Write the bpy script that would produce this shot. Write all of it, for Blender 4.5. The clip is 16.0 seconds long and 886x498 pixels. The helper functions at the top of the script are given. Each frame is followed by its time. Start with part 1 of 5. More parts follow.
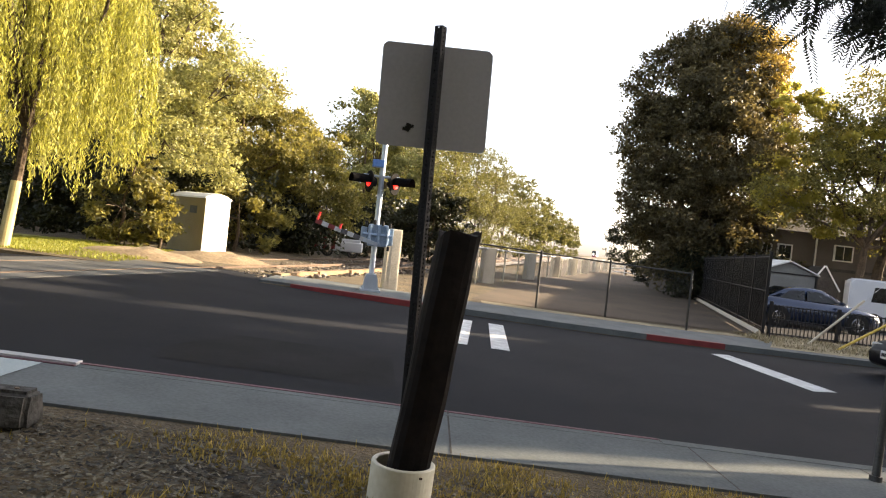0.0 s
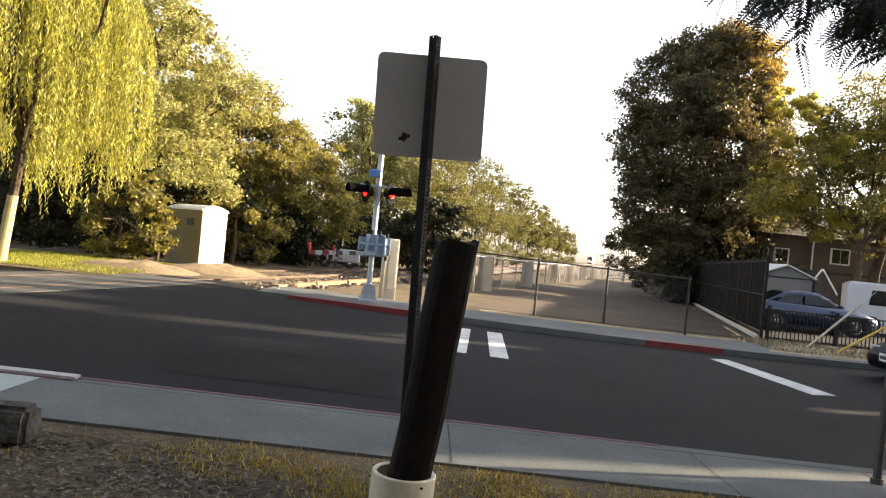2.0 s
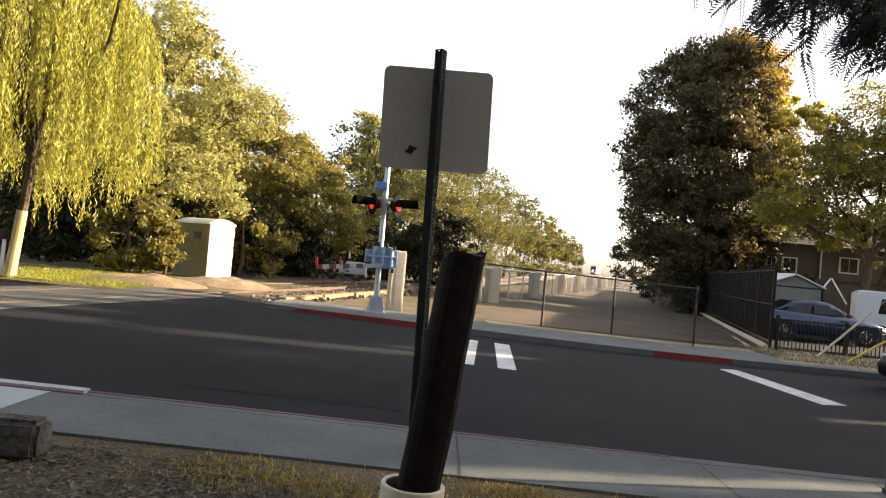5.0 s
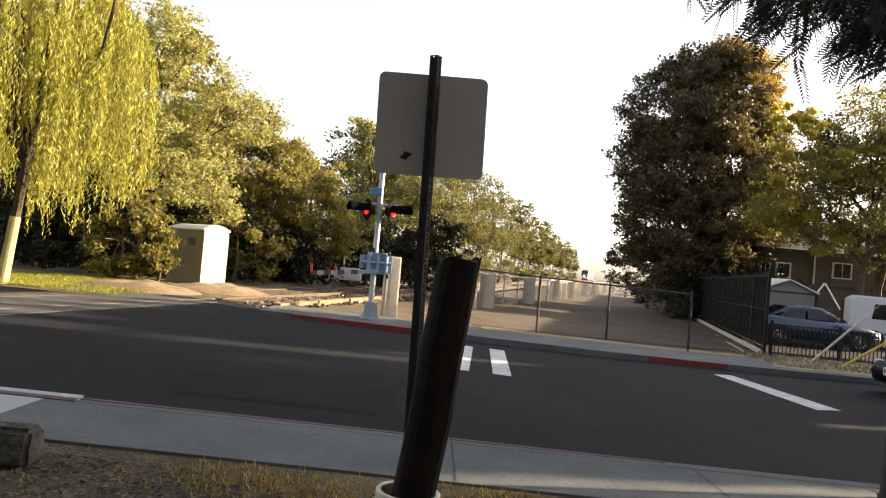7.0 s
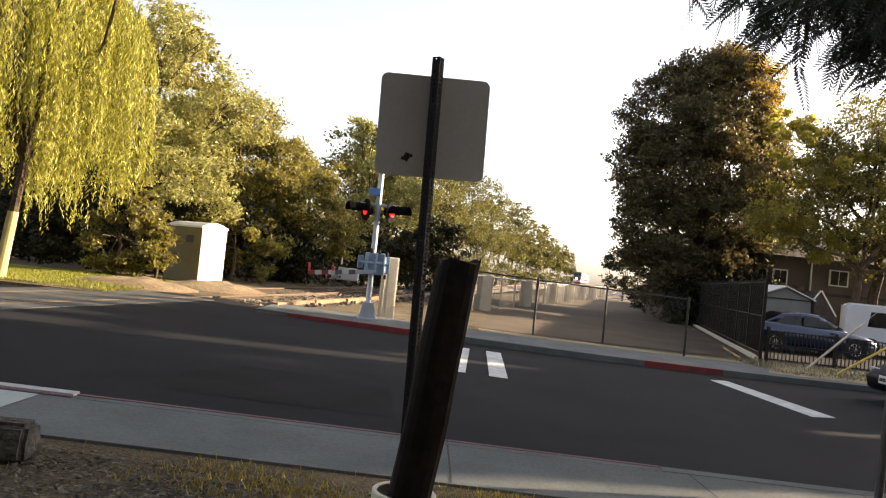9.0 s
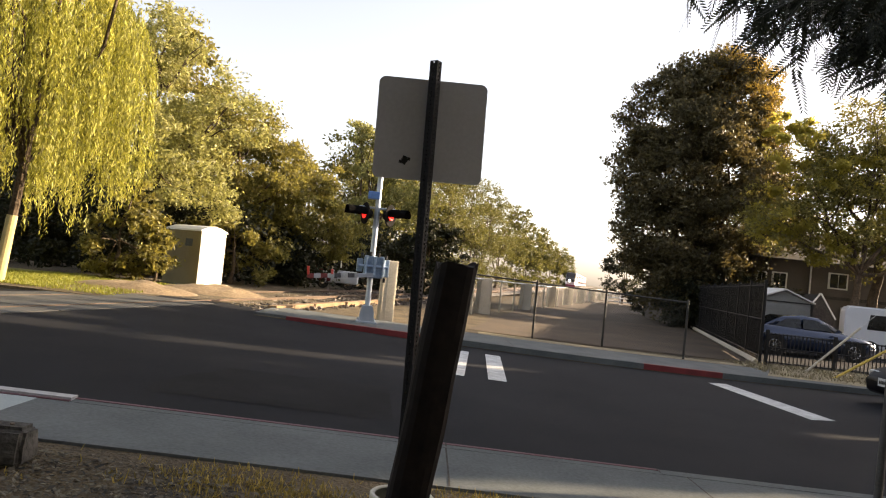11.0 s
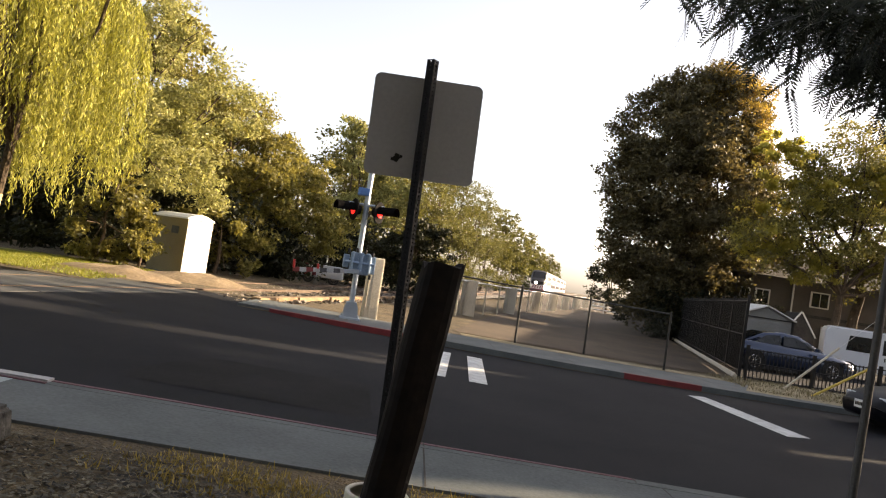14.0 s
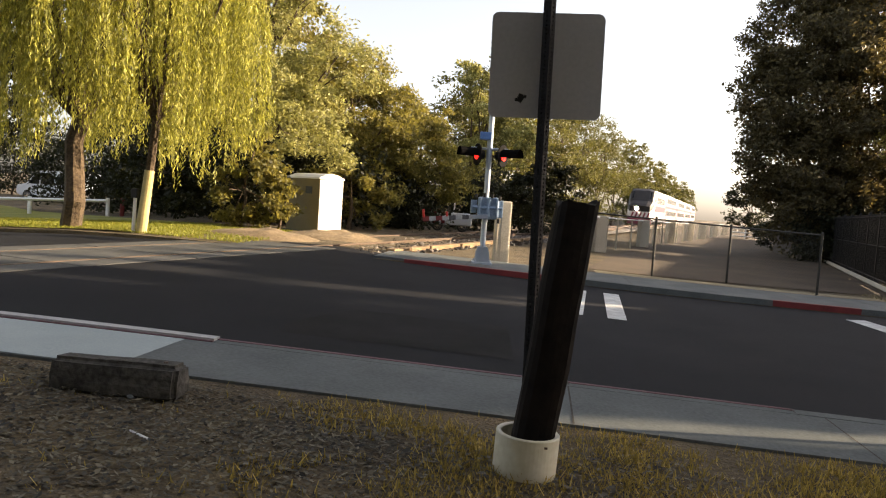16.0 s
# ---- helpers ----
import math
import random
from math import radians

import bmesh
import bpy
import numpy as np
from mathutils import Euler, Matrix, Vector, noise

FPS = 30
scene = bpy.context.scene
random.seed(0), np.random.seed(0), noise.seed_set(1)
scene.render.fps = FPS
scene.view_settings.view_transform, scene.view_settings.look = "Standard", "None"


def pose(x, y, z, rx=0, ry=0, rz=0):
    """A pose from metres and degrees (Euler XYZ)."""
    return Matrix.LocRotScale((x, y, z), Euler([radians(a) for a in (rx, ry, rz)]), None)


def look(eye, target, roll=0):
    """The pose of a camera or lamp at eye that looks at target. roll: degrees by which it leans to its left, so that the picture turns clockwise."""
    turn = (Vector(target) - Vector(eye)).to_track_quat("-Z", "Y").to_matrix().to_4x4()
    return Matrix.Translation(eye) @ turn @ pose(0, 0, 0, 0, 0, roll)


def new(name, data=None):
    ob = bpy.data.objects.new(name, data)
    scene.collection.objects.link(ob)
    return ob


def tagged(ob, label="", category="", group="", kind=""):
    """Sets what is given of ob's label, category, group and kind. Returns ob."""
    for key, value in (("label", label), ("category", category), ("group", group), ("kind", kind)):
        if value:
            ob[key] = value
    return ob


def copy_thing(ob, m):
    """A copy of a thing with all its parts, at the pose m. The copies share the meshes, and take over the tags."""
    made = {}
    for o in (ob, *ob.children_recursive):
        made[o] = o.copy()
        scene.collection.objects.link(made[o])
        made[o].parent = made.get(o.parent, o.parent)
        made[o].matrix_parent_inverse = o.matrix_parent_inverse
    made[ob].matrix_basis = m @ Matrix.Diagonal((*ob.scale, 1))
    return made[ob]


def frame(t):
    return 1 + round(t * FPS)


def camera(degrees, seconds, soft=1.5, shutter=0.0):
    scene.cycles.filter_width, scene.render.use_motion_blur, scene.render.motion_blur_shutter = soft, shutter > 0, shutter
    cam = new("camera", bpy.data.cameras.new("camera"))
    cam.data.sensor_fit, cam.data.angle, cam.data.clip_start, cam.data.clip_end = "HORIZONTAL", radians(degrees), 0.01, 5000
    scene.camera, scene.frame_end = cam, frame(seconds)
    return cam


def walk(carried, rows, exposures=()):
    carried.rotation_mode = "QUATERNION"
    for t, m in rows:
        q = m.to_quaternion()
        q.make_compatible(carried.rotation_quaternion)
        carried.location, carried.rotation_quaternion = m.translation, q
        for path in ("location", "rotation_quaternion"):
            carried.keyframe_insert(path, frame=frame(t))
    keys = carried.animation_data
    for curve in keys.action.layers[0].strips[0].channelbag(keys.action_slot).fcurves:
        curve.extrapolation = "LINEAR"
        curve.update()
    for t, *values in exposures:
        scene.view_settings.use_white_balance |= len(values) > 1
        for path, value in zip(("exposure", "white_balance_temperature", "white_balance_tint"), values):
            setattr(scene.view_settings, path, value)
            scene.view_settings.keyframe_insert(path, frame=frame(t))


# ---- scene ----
cam = camera(62.0, 16.0, soft=1.15)

# seconds, eye x y z, yaw to the left, pitch up, roll
PATH = [
    (0.0, 0.0055, 0.027, 1.5476, -0.835, -0.777, 6.288),
    (0.5, 0.0025, 0.0076, 1.548, 0.68, -0.666, 5.831),
    (1.0, 0.0037, 0.0067, 1.5462, 0.635, -0.459, 5.871),
    (1.5, 0.0018, 0.0216, 1.5477, -0.327, -0.83, 4.974),
    (2.0, 0.0044, 0.0206, 1.5472, -0.968, -0.071, 5.466),
    (2.5, 0.0006, 0.0165, 1.5474, -0.728, 0.091, 5.698),
    (3.0, 0.0017, 0.0014, 1.5472, -0.437, 0.234, 5.729),
    (3.5, 0.0, -0.0, 1.55, -0.001, 0.399, 5.2),
    (4.0, 0.0022, 0.0075, 1.5487, -0.165, 0.461, 4.889),
    (6.5, -0.0035, -0.0048, 1.5476, -0.751, 1.272, 5.408),
    (7.0, -0.0017, 0.0083, 1.5488, -0.746, 1.26, 4.992),
    (7.5, -0.0066, -0.0094, 1.5498, -0.349, 1.631, 5.465),
    (8.0, -0.009, -0.021, 1.5464, -1.385, 1.778, 5.653),
    (8.5, -0.0122, 0.0009, 1.5499, -0.746, 1.599, 5.933),
    (9.0, -0.0139, 0.0041, 1.5481, -0.928, 1.389, 5.873),
    (11.5, -0.0006, 0.001, 1.5489, -0.953, 1.711, 5.788),
    (12.0, 0.0006, 0.0034, 1.5458, -1.122, 1.8, 5.63),
    (12.5, 0.0008, -0.0143, 1.5444, -1.678, 2.033, 5.645),
    (13.0, -0.0015, 0.0017, 1.5483, -1.187, 2.078, 6.344),
    (13.5, -0.004, 0.0023, 1.5458, -0.277, 1.534, 6.64),
    (14.0, -0.0057, 0.0129, 1.5456, -1.923, 1.803, 8.651),
    (14.5, -0.0136, -0.0009, 1.5411, -1.117, 1.913, 8.251),
    (15.0, -0.0138, 0.0082, 1.545, -2.373, 1.725, 9.25),
    (15.5, -0.0195, -0.0166, 1.5421, -1.217, 1.345, 8.292),
    (16.0, -0.0439, 0.0078, 1.5453, 7.363, -3.681, 3.953),
]


def eye_pose(x, y, z, yaw, pitch, roll):
    a, b = radians(yaw), radians(pitch)
    way = Vector((-math.sin(a) * math.cos(b), math.cos(a) * math.cos(b), math.sin(b)))
    return look((x, y, z), Vector((x, y, z)) + way, roll)


walk(cam, [(r[0], eye_pose(*r[1:])) for r in PATH], exposures=[(0.0, 2.3, 6750, 14), (4.0, 2.15, 6850, 14), (7.0, 1.99, 6950, 15), (12.0, 1.84, 7050, 16), (15.5, 1.82, 7050, 16), (16.0, 1.73, 7050, 15)])

# ---- light ----
SUN_EL, SUN_AZ = 16.0, 16.0     # degrees; azimuth from +x towards +y
sun_way = Vector((math.cos(radians(SUN_AZ)) * math.cos(radians(SUN_EL)),
                  math.sin(radians(SUN_AZ)) * math.cos(radians(SUN_EL)), math.sin(radians(SUN_EL))))
world = bpy.data.worlds.new("sky")
scene.world = world
world.use_nodes = True
wn = world.node_tree.nodes
sky = wn.new("ShaderNodeTexSky")
sky.sky_type, sky.sun_disc = "NISHITA", False
sky.sun_elevation, sky.sun_rotation = radians(SUN_EL), radians(90 - SUN_AZ)
sky.air_density, sky.dust_density, sky.ozone_density = 0.9, 2.2, 0.6
wn["Background"].inputs[1].default_value = 0.085
haze = wn.new("ShaderNodeHueSaturation")      # thin evening haze takes the colour out of the sky
haze.inputs["Saturation"].default_value = 0.52
haze.inputs["Value"].default_value = 1.3
world.node_tree.links.new(sky.outputs[0], haze.inputs["Color"])
world.node_tree.links.new(haze.outputs[0], wn["Background"].inputs[0])
lamp = bpy.data.lights.new("sun", "SUN")
lamp.energy, lamp.angle, lamp.color = 5.0, radians(0.53), (1.0, 0.82, 0.56)
sun = new("sun", lamp)
sun.matrix_world = look(sun_way * 200, (0, 0, 0))


# ---- materials ----
def material(name, rough=0.8, metal=0.0):
    m = bpy.data.materials.new(name)
    m.use_nodes = True
    b = m.node_tree.nodes["Principled BSDF"]
    b.inputs["Roughness"].default_value, b.inputs["Metallic"].default_value = rough, metal
    return m, m.node_tree.nodes, m.node_tree.links, b


def ramp(nodes, stops):
    r = nodes.new("ShaderNodeValToRGB")
    els = r.color_ramp.elements
    while len(els) < len(stops):
        els.new(0.5)
    for e, (p, c) in zip(els, stops):
        e.position, e.color = p, (*c, 1)
    return r


def surface(name, dark, light, scale=3.0, rough=0.85, metal=0.0, bump=0.2, fine=40.0, dist=0.01, third=None, spec=0.5):
    """Two scales of noise in colour and relief, in object space."""
    m, n, l, b = material(name, rough, metal)
    tc = n.new("ShaderNodeTexCoord")
    a, c = n.new("ShaderNodeTexNoise"), n.new("ShaderNodeTexNoise")
    a.inputs["Scale"].default_value, a.inputs["Detail"].default_value = scale, 6
    c.inputs["Scale"].default_value, c.inputs["Detail"].default_value = fine, 5
    for q in (a, c):
        l.new(tc.outputs["Object"], q.inputs["Vector"])
    mix = n.new("ShaderNodeMath")
    mix.operation = "MULTIPLY_ADD"
    mix.inputs[1].default_value = 0.5
    half = n.new("ShaderNodeMath")
    half.operation, half.inputs[1].default_value = "MULTIPLY", 0.5
    l.new(a.outputs[0], half.inputs[0])
    l.new(c.outputs[0], mix.inputs[0])
    l.new(half.outputs[0], mix.inputs[2])
    stops = [(0.36, dark), (0.64, light)] if third is None else [(0.34, dark), (0.5, light), (0.66, third)]
    r = ramp(n, stops)
    l.new(mix.outputs[0], r.inputs[0])
    l.new(r.outputs[0], b.inputs["Base Color"])
    b.inputs["Specular IOR Level"].default_value = spec
    bp = n.new("ShaderNodeBump")
    bp.inputs["Strength"].default_value, bp.inputs["Distance"].default_value = bump, dist
    l.new(c.outputs[0], bp.inputs["Height"])
    l.new(bp.outputs[0], b.inputs["Normal"])
    return m


def leafy(name, dark, light, glow, through_part=0.45):
    """Leaf: a diffuse face and light passing through; the colour varies from leaf to leaf."""
    m, n, l, b = material(name, 0.6)
    geo = n.new("ShaderNodeNewGeometry")
    half = tuple(0.62 * a + 0.38 * c for a, c in zip(dark, light))
    r = ramp(n, [(0.0, dark), (0.55, half), (1.0, light)])
    l.new(geo.outputs["Random Per Island"], r.inputs[0])
    l.new(r.outputs[0], b.inputs["Base Color"])
    b.inputs["Specular IOR Level"].default_value = 0.3
    t = n.new("ShaderNodeBsdfTranslucent")
    t.inputs[0].default_value = (*glow, 1)
    mix = n.new("ShaderNodeMixShader")
    mix.inputs[0].default_value = through_part
    l.new(b.outputs[0], mix.inputs[1])
    l.new(t.outputs[0], mix.inputs[2])
    l.new(mix.outputs[0], n["Material Output"].inputs[0])
    return m


def glowing(name, colour, power):
    m, n, l, b = material(name, 0.4)
    b.inputs["Base Color"].default_value = (*colour, 1)
    b.inputs["Emission Color"].default_value = (*colour, 1)
    b.inputs["Emission Strength"].default_value = power
    return m


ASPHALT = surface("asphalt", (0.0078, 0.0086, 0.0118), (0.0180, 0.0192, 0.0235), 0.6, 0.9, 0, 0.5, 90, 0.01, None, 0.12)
NEW_CONCRETE = surface("new_concrete", (0.25, 0.30, 0.31), (0.32, 0.37, 0.38), 1.5, 0.9, 0, 0.2, 60, 0.003)
OLD_CONCRETE = surface("old_concrete", (0.082, 0.094, 0.097), (0.132, 0.146, 0.149), 1.6, 0.95, 0, 0.15, 34, 0.004, None, 0.2)
PANEL_CONCRETE = surface("crossing_concrete", (0.05, 0.052, 0.054), (0.10, 0.102, 0.10), 2.2, 0.95, 0, 0.25, 40, 0.005, None, 0.2)
BANK_DIRT = surface("bank_dirt", (0.14, 0.10, 0.06), (0.29, 0.215, 0.13), 1.5, 0.97, 0, 0.6, 14, 0.03)
PALE_CONCRETE = surface("pale_concrete", (0.40, 0.36, 0.28), (0.58, 0.53, 0.43), 2.5, 0.9, 0, 0.4, 30, 0.01)
PALE_KERB = surface("pale_kerb", (0.30, 0.31, 0.32), (0.42, 0.43, 0.44), 2.0, 0.9, 0, 0.2, 40, 0.004)
RED_PAINT = surface("red_kerb_paint", (0.11, 0.012, 0.014), (0.20, 0.022, 0.024), 4.0, 0.7, 0, 0.3, 60, 0.004)
FADED_RED = surface("faded_red_paint", (0.135, 0.055, 0.068), (0.145, 0.09, 0.102), 4.0, 0.85, 0, 0.3, 50, 0.004)
WHITE_PAINT = surface("white_road_paint", (0.30, 0.31, 0.32), (0.62, 0.64, 0.65), 5.0, 0.8, 0, 0.3, 90, 0.003)
DIRT = surface("dry_dirt", (0.036, 0.027, 0.017), (0.150, 0.112, 0.058), 1.1, 0.97, 0, 0.9, 32, 0.035)
PATH_DIRT = surface("path_dirt", (0.043, 0.029, 0.018), (0.105, 0.072, 0.043), 0.5, 0.97, 0, 0.5, 12, 0.02)
LAWN = surface("lawn", (0.14, 0.16, 0.025), (0.32, 0.30, 0.06), 0.6, 0.95, 0, 0.8, 22, 0.05)
STRAW = surface("straw", (0.14, 0.115, 0.07), (0.32, 0.27, 0.16), 2.0, 0.95, 0, 0.8, 20, 0.05)
BALLAST = surface("ballast", (0.10, 0.09, 0.085), (0.32, 0.28, 0.24), 8.0, 0.95, 0, 1.0, 14, 0.06)
GALV = surface("galvanised_steel", (0.42, 0.44, 0.46), (0.6, 0.62, 0.64), 6.0, 0.45, 0.7, 0.1, 60, 0.002)
SIGN_BACK = surface("sign_back_aluminium", (0.36, 0.372, 0.40), (0.42, 0.432, 0.46), 2.0, 0.55, 0.25, 0.05, 40, 0.002)
STREET_STEEL = surface("street_post_steel", (0.035, 0.035, 0.037), (0.07, 0.07, 0.072), 6.0, 0.55, 0.2, 0.1, 60, 0.002)
POST_STEEL = surface("post_steel", (0.006, 0.006, 0.007), (0.016, 0.016, 0.018), 6.0, 0.6, 0.0, 0.15, 80, 0.002, None, 0.12)
OLD_WOOD = surface("creosoted_wood", (0.0025, 0.002, 0.002), (0.011, 0.0075, 0.0065), 5.0, 0.85, 0, 0.5, 16, 0.008, None, 0.2)
WHITE_PLASTIC = surface("white_plastic_pipe", (0.52, 0.49, 0.38), (0.62, 0.60, 0.50), 3.0, 0.5, 0, 0.05, 30, 0.002)
BLACK_METAL = surface("black_metal", (0.008, 0.008, 0.009), (0.02, 0.02, 0.022), 6.0, 0.45, 0.3, 0.1, 60, 0.002)
SIGNAL_WHITE = surface("signal_aluminium", (0.36, 0.43, 0.52), (0.52, 0.58, 0.66), 5.0, 0.4, 0.55, 0.1, 50, 0.002)
CABINET = surface("cabinet_paint", (0.68, 0.68, 0.67), (0.80, 0.80, 0.79), 1.5, 0.55, 0.1, 0.05, 30, 0.002)
BARK = surface("bark", (0.035, 0.024, 0.015), (0.115, 0.082, 0.052), 4.0, 0.95, 0, 1.0, 18, 0.03)
RAIL_STEEL = surface("rail_steel", (0.07, 0.045, 0.03), (0.13, 0.085, 0.058), 5.0, 0.7, 0.2, 0.3, 40, 0.003)
TIE_WOOD = surface("tie_wood", (0.12, 0.08, 0.05), (0.30, 0.20, 0.11), 3.0, 0.95, 0, 0.6, 25, 0.01)
RUBBER = surface("rubber", (0.012, 0.012, 0.012), (0.025, 0.025, 0.025), 8.0, 0.8, 0, 0.2, 60, 0.002)
LENS_RED = glowing("red_lamp_lens", (1.0, 0.02, 0.015), 0.45)
SIGNAL_BLUE = surface("signal_housing", (0.16, 0.25, 0.38), (0.34, 0.44, 0.56), 9.0, 0.45, 0.4, 0.2, 40, 0.003)
WEATHERED = surface("weathered_concrete", (0.03, 0.029, 0.027), (0.10, 0.096, 0.088), 5.0, 0.97, 0, 0.9, 26, 0.015, None, 0.15)
MATT_BLACK = surface("matt_black_paint", (0.006, 0.006, 0.006), (0.014, 0.013, 0.013), 6, 0.95, 0, 0.1, 60, 0.002, None, 0.1)
HEADLAMP = glowing("headlamp_lens", (1.0, 0.86, 0.68), 12.0)
LEAF_WILLOW = leafy("willow_leaf", (0.020, 0.028, 0.007), (0.50, 0.48, 0.10), (0.56, 0.54, 0.09), 0.3)
LEAF_LIGHT = leafy("light_leaf", (0.018, 0.024, 0.008), (0.46, 0.44, 0.18), (0.56, 0.54, 0.16), 0.32)
LEAF_MID = leafy("mid_leaf", (0.010, 0.014, 0.005), (0.27, 0.245, 0.07), (0.42, 0.36, 0.07), 0.3)
LEAF_BACKLIGHT_TINT = leafy("backlight_tint_leaf", (0.014, 0.016, 0.005), (0.22, 0.20, 0.04), (0.85, 0.74, 0.14), 0.5)
LEAF_ROW = leafy("row_leaf", (0.010, 0.014, 0.004), (0.15, 0.15, 0.045), (0.24, 0.22, 0.045), 0.26)
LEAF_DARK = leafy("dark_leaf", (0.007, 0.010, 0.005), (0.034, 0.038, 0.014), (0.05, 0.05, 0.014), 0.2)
LEAF_EVERGREEN = leafy("evergreen_leaf", (0.013, 0.013, 0.007), (0.15, 0.13, 0.065), (0.20, 0.155, 0.05), 0.27)
LEAF_SUN_TINT = leafy("sun_tint_leaf", (0.06, 0.045, 0.012), (0.30, 0.21, 0.05), (0.48, 0.33, 0.06), 0.35)
LEAF_FEATHER = leafy("feathery_leaf", (0.007, 0.010, 0.009), (0.035, 0.042, 0.03), (0.05, 0.06, 0.03), 0.2)


# ---- building helpers ----
def mesh_object(name, bm, mat, parent=None, label="", smooth=False):
    me = bpy.data.meshes.new(name)
    bm.to_mesh(me)
    bm.free()
    me.materials.append(mat)
    if smooth:
        me.shade_smooth()
    ob = new(name, me)
    if parent:
        ob.parent = parent
    return tagged(ob, label)


def part(name, bm, mat, parent, label="", smooth=False):
    return mesh_object(name, bm, mat, parent, label, smooth)


def share(name, me, parent, m):
    ob = new(name, me)
    ob.parent, ob.matrix_basis = parent, m
    return ob


def thing(name, m, label, category, group="", kind=""):
    ob = new(name)
    ob.empty_display_size = 0.2
    ob.matrix_basis = m
    return tagged(ob, label, category, group, kind)


def box(bm, sx, sy, sz, m=Matrix(), bevel=0.0):
    """A box with its base centre at m's origin."""
    g = bmesh.ops.create_cube(bm, size=1.0, matrix=m @ pose(0, 0, sz / 2) @ Matrix.Diagonal((sx, sy, sz, 1)))
    if bevel:
        es = list({e for v in g["verts"] for e in v.link_edges})
        bmesh.ops.bevel(bm, geom=es, offset=bevel, segments=2, affect="EDGES", profile=0.6)
    return bm


def rod(bm, a, b, r, r2=None, n=10):
    a, b = Vector(a), Vector(b)
    d = b - a
    m = Matrix.Translation((a + b) / 2) @ d.to_track_quat("Z", "Y").to_matrix().to_4x4()
    bmesh.ops.create_cone(bm, cap_ends=True, segments=n, radius1=r, radius2=r if r2 is None else r2, depth=d.length, matrix=m)
    return bm


def new_bm():
    return bmesh.new()


def prism(bm, outline, depth, m=Matrix()):
    """An outline in x, z, extruded along y from -depth/2 to depth/2."""
    f = [bm.verts.new(m @ Vector((x, -depth / 2, z))) for x, z in outline]
    k = [bm.verts.new(m @ Vector((x, depth / 2, z))) for x, z in outline]
    bm.faces.new(f)
    bm.faces.new(k[::-1])
    for i in range(len(f)):
        j = (i + 1) % len(f)
        bm.faces.new((f[j], f[i], k[i], k[j]))
    bmesh.ops.recalc_face_normals(bm, faces=bm.faces)
    return bm


def quads_mesh(name, verts, mat, parent=None, label=""):
    """A mesh of loose quads, four rows of verts each."""
    v = np.asarray(verts, np.float32).reshape(-1, 3)
    nq = len(v) // 4
    me = bpy.data.meshes.new(name)
    me.vertices.add(len(v))
    me.vertices.foreach_set("co", v.ravel())
    me.loops.add(nq * 4)
    me.loops.foreach_set("vertex_index", np.arange(nq * 4, dtype=np.int32))
    me.polygons.add(nq)
    me.polygons.foreach_set("loop_start", np.arange(0, nq * 4, 4, dtype=np.int32))
    me.materials.append(mat)
    me.update(calc_edges=True)
    ob = new(name, me)
    if parent:
        ob.parent = parent
    return tagged(ob, label)


# ---- the lie of the land ----
def lie(x):
    """The street falls gently from the railway crossing to either side."""
    if x < -10:
        return max(0.27 - 0.045 * (-10 - x), -0.35)
    return -0.32 * math.tanh(x / 8)


SLOPE = 0.06                   # the road runs along y = c + SLOPE * x
NEAR, FAR, BACK, FENCE = 6.28, 15.85, 4.98, 19.6


def road_y(c, x):
    return c + SLOPE * x


def track_x(y):
    return 0.24 * y - 10.08


KERB = 0.13


def verge(x):
    """Height of the ground beside the road."""
    return lie(x) + KERB - 0.05


def strip(name, c0, c1, x0, x1, mat, lift, label, category, thick=0.0, step=0.8, kind="structure"):
    """A sheet along the road from line c0 to line c1, with sides when thick."""
    bm = new_bm()
    n = max(2, int((x1 - x0) / step))
    k = max(1, int(abs(c1 - c0) / 1.5))
    grid = []
    for i in range(n + 1):
        x = x0 + (x1 - x0) * i / n
        grid.append([bm.verts.new((x, road_y(c0 + (c1 - c0) * j / k, x), lie(x) + lift)) for j in range(k + 1)])
    for i in range(n):
        for j in range(k):
            bm.faces.new((grid[i][j], grid[i + 1][j], grid[i + 1][j + 1], grid[i][j + 1]))
    if thick:
        g = bmesh.ops.extrude_face_region(bm, geom=list(bm.faces))
        bmesh.ops.translate(bm, vec=(0, 0, -thick), verts=[v for v in g["geom"] if isinstance(v, bmesh.types.BMVert)])
    bmesh.ops.recalc_face_normals(bm, faces=bm.faces)
    if not thick:
        for f in bm.faces:
            if f.normal.z < 0:
                f.normal_flip()
    ob = mesh_object(name, bm, mat)
    return tagged(ob, label, category, kind=kind)


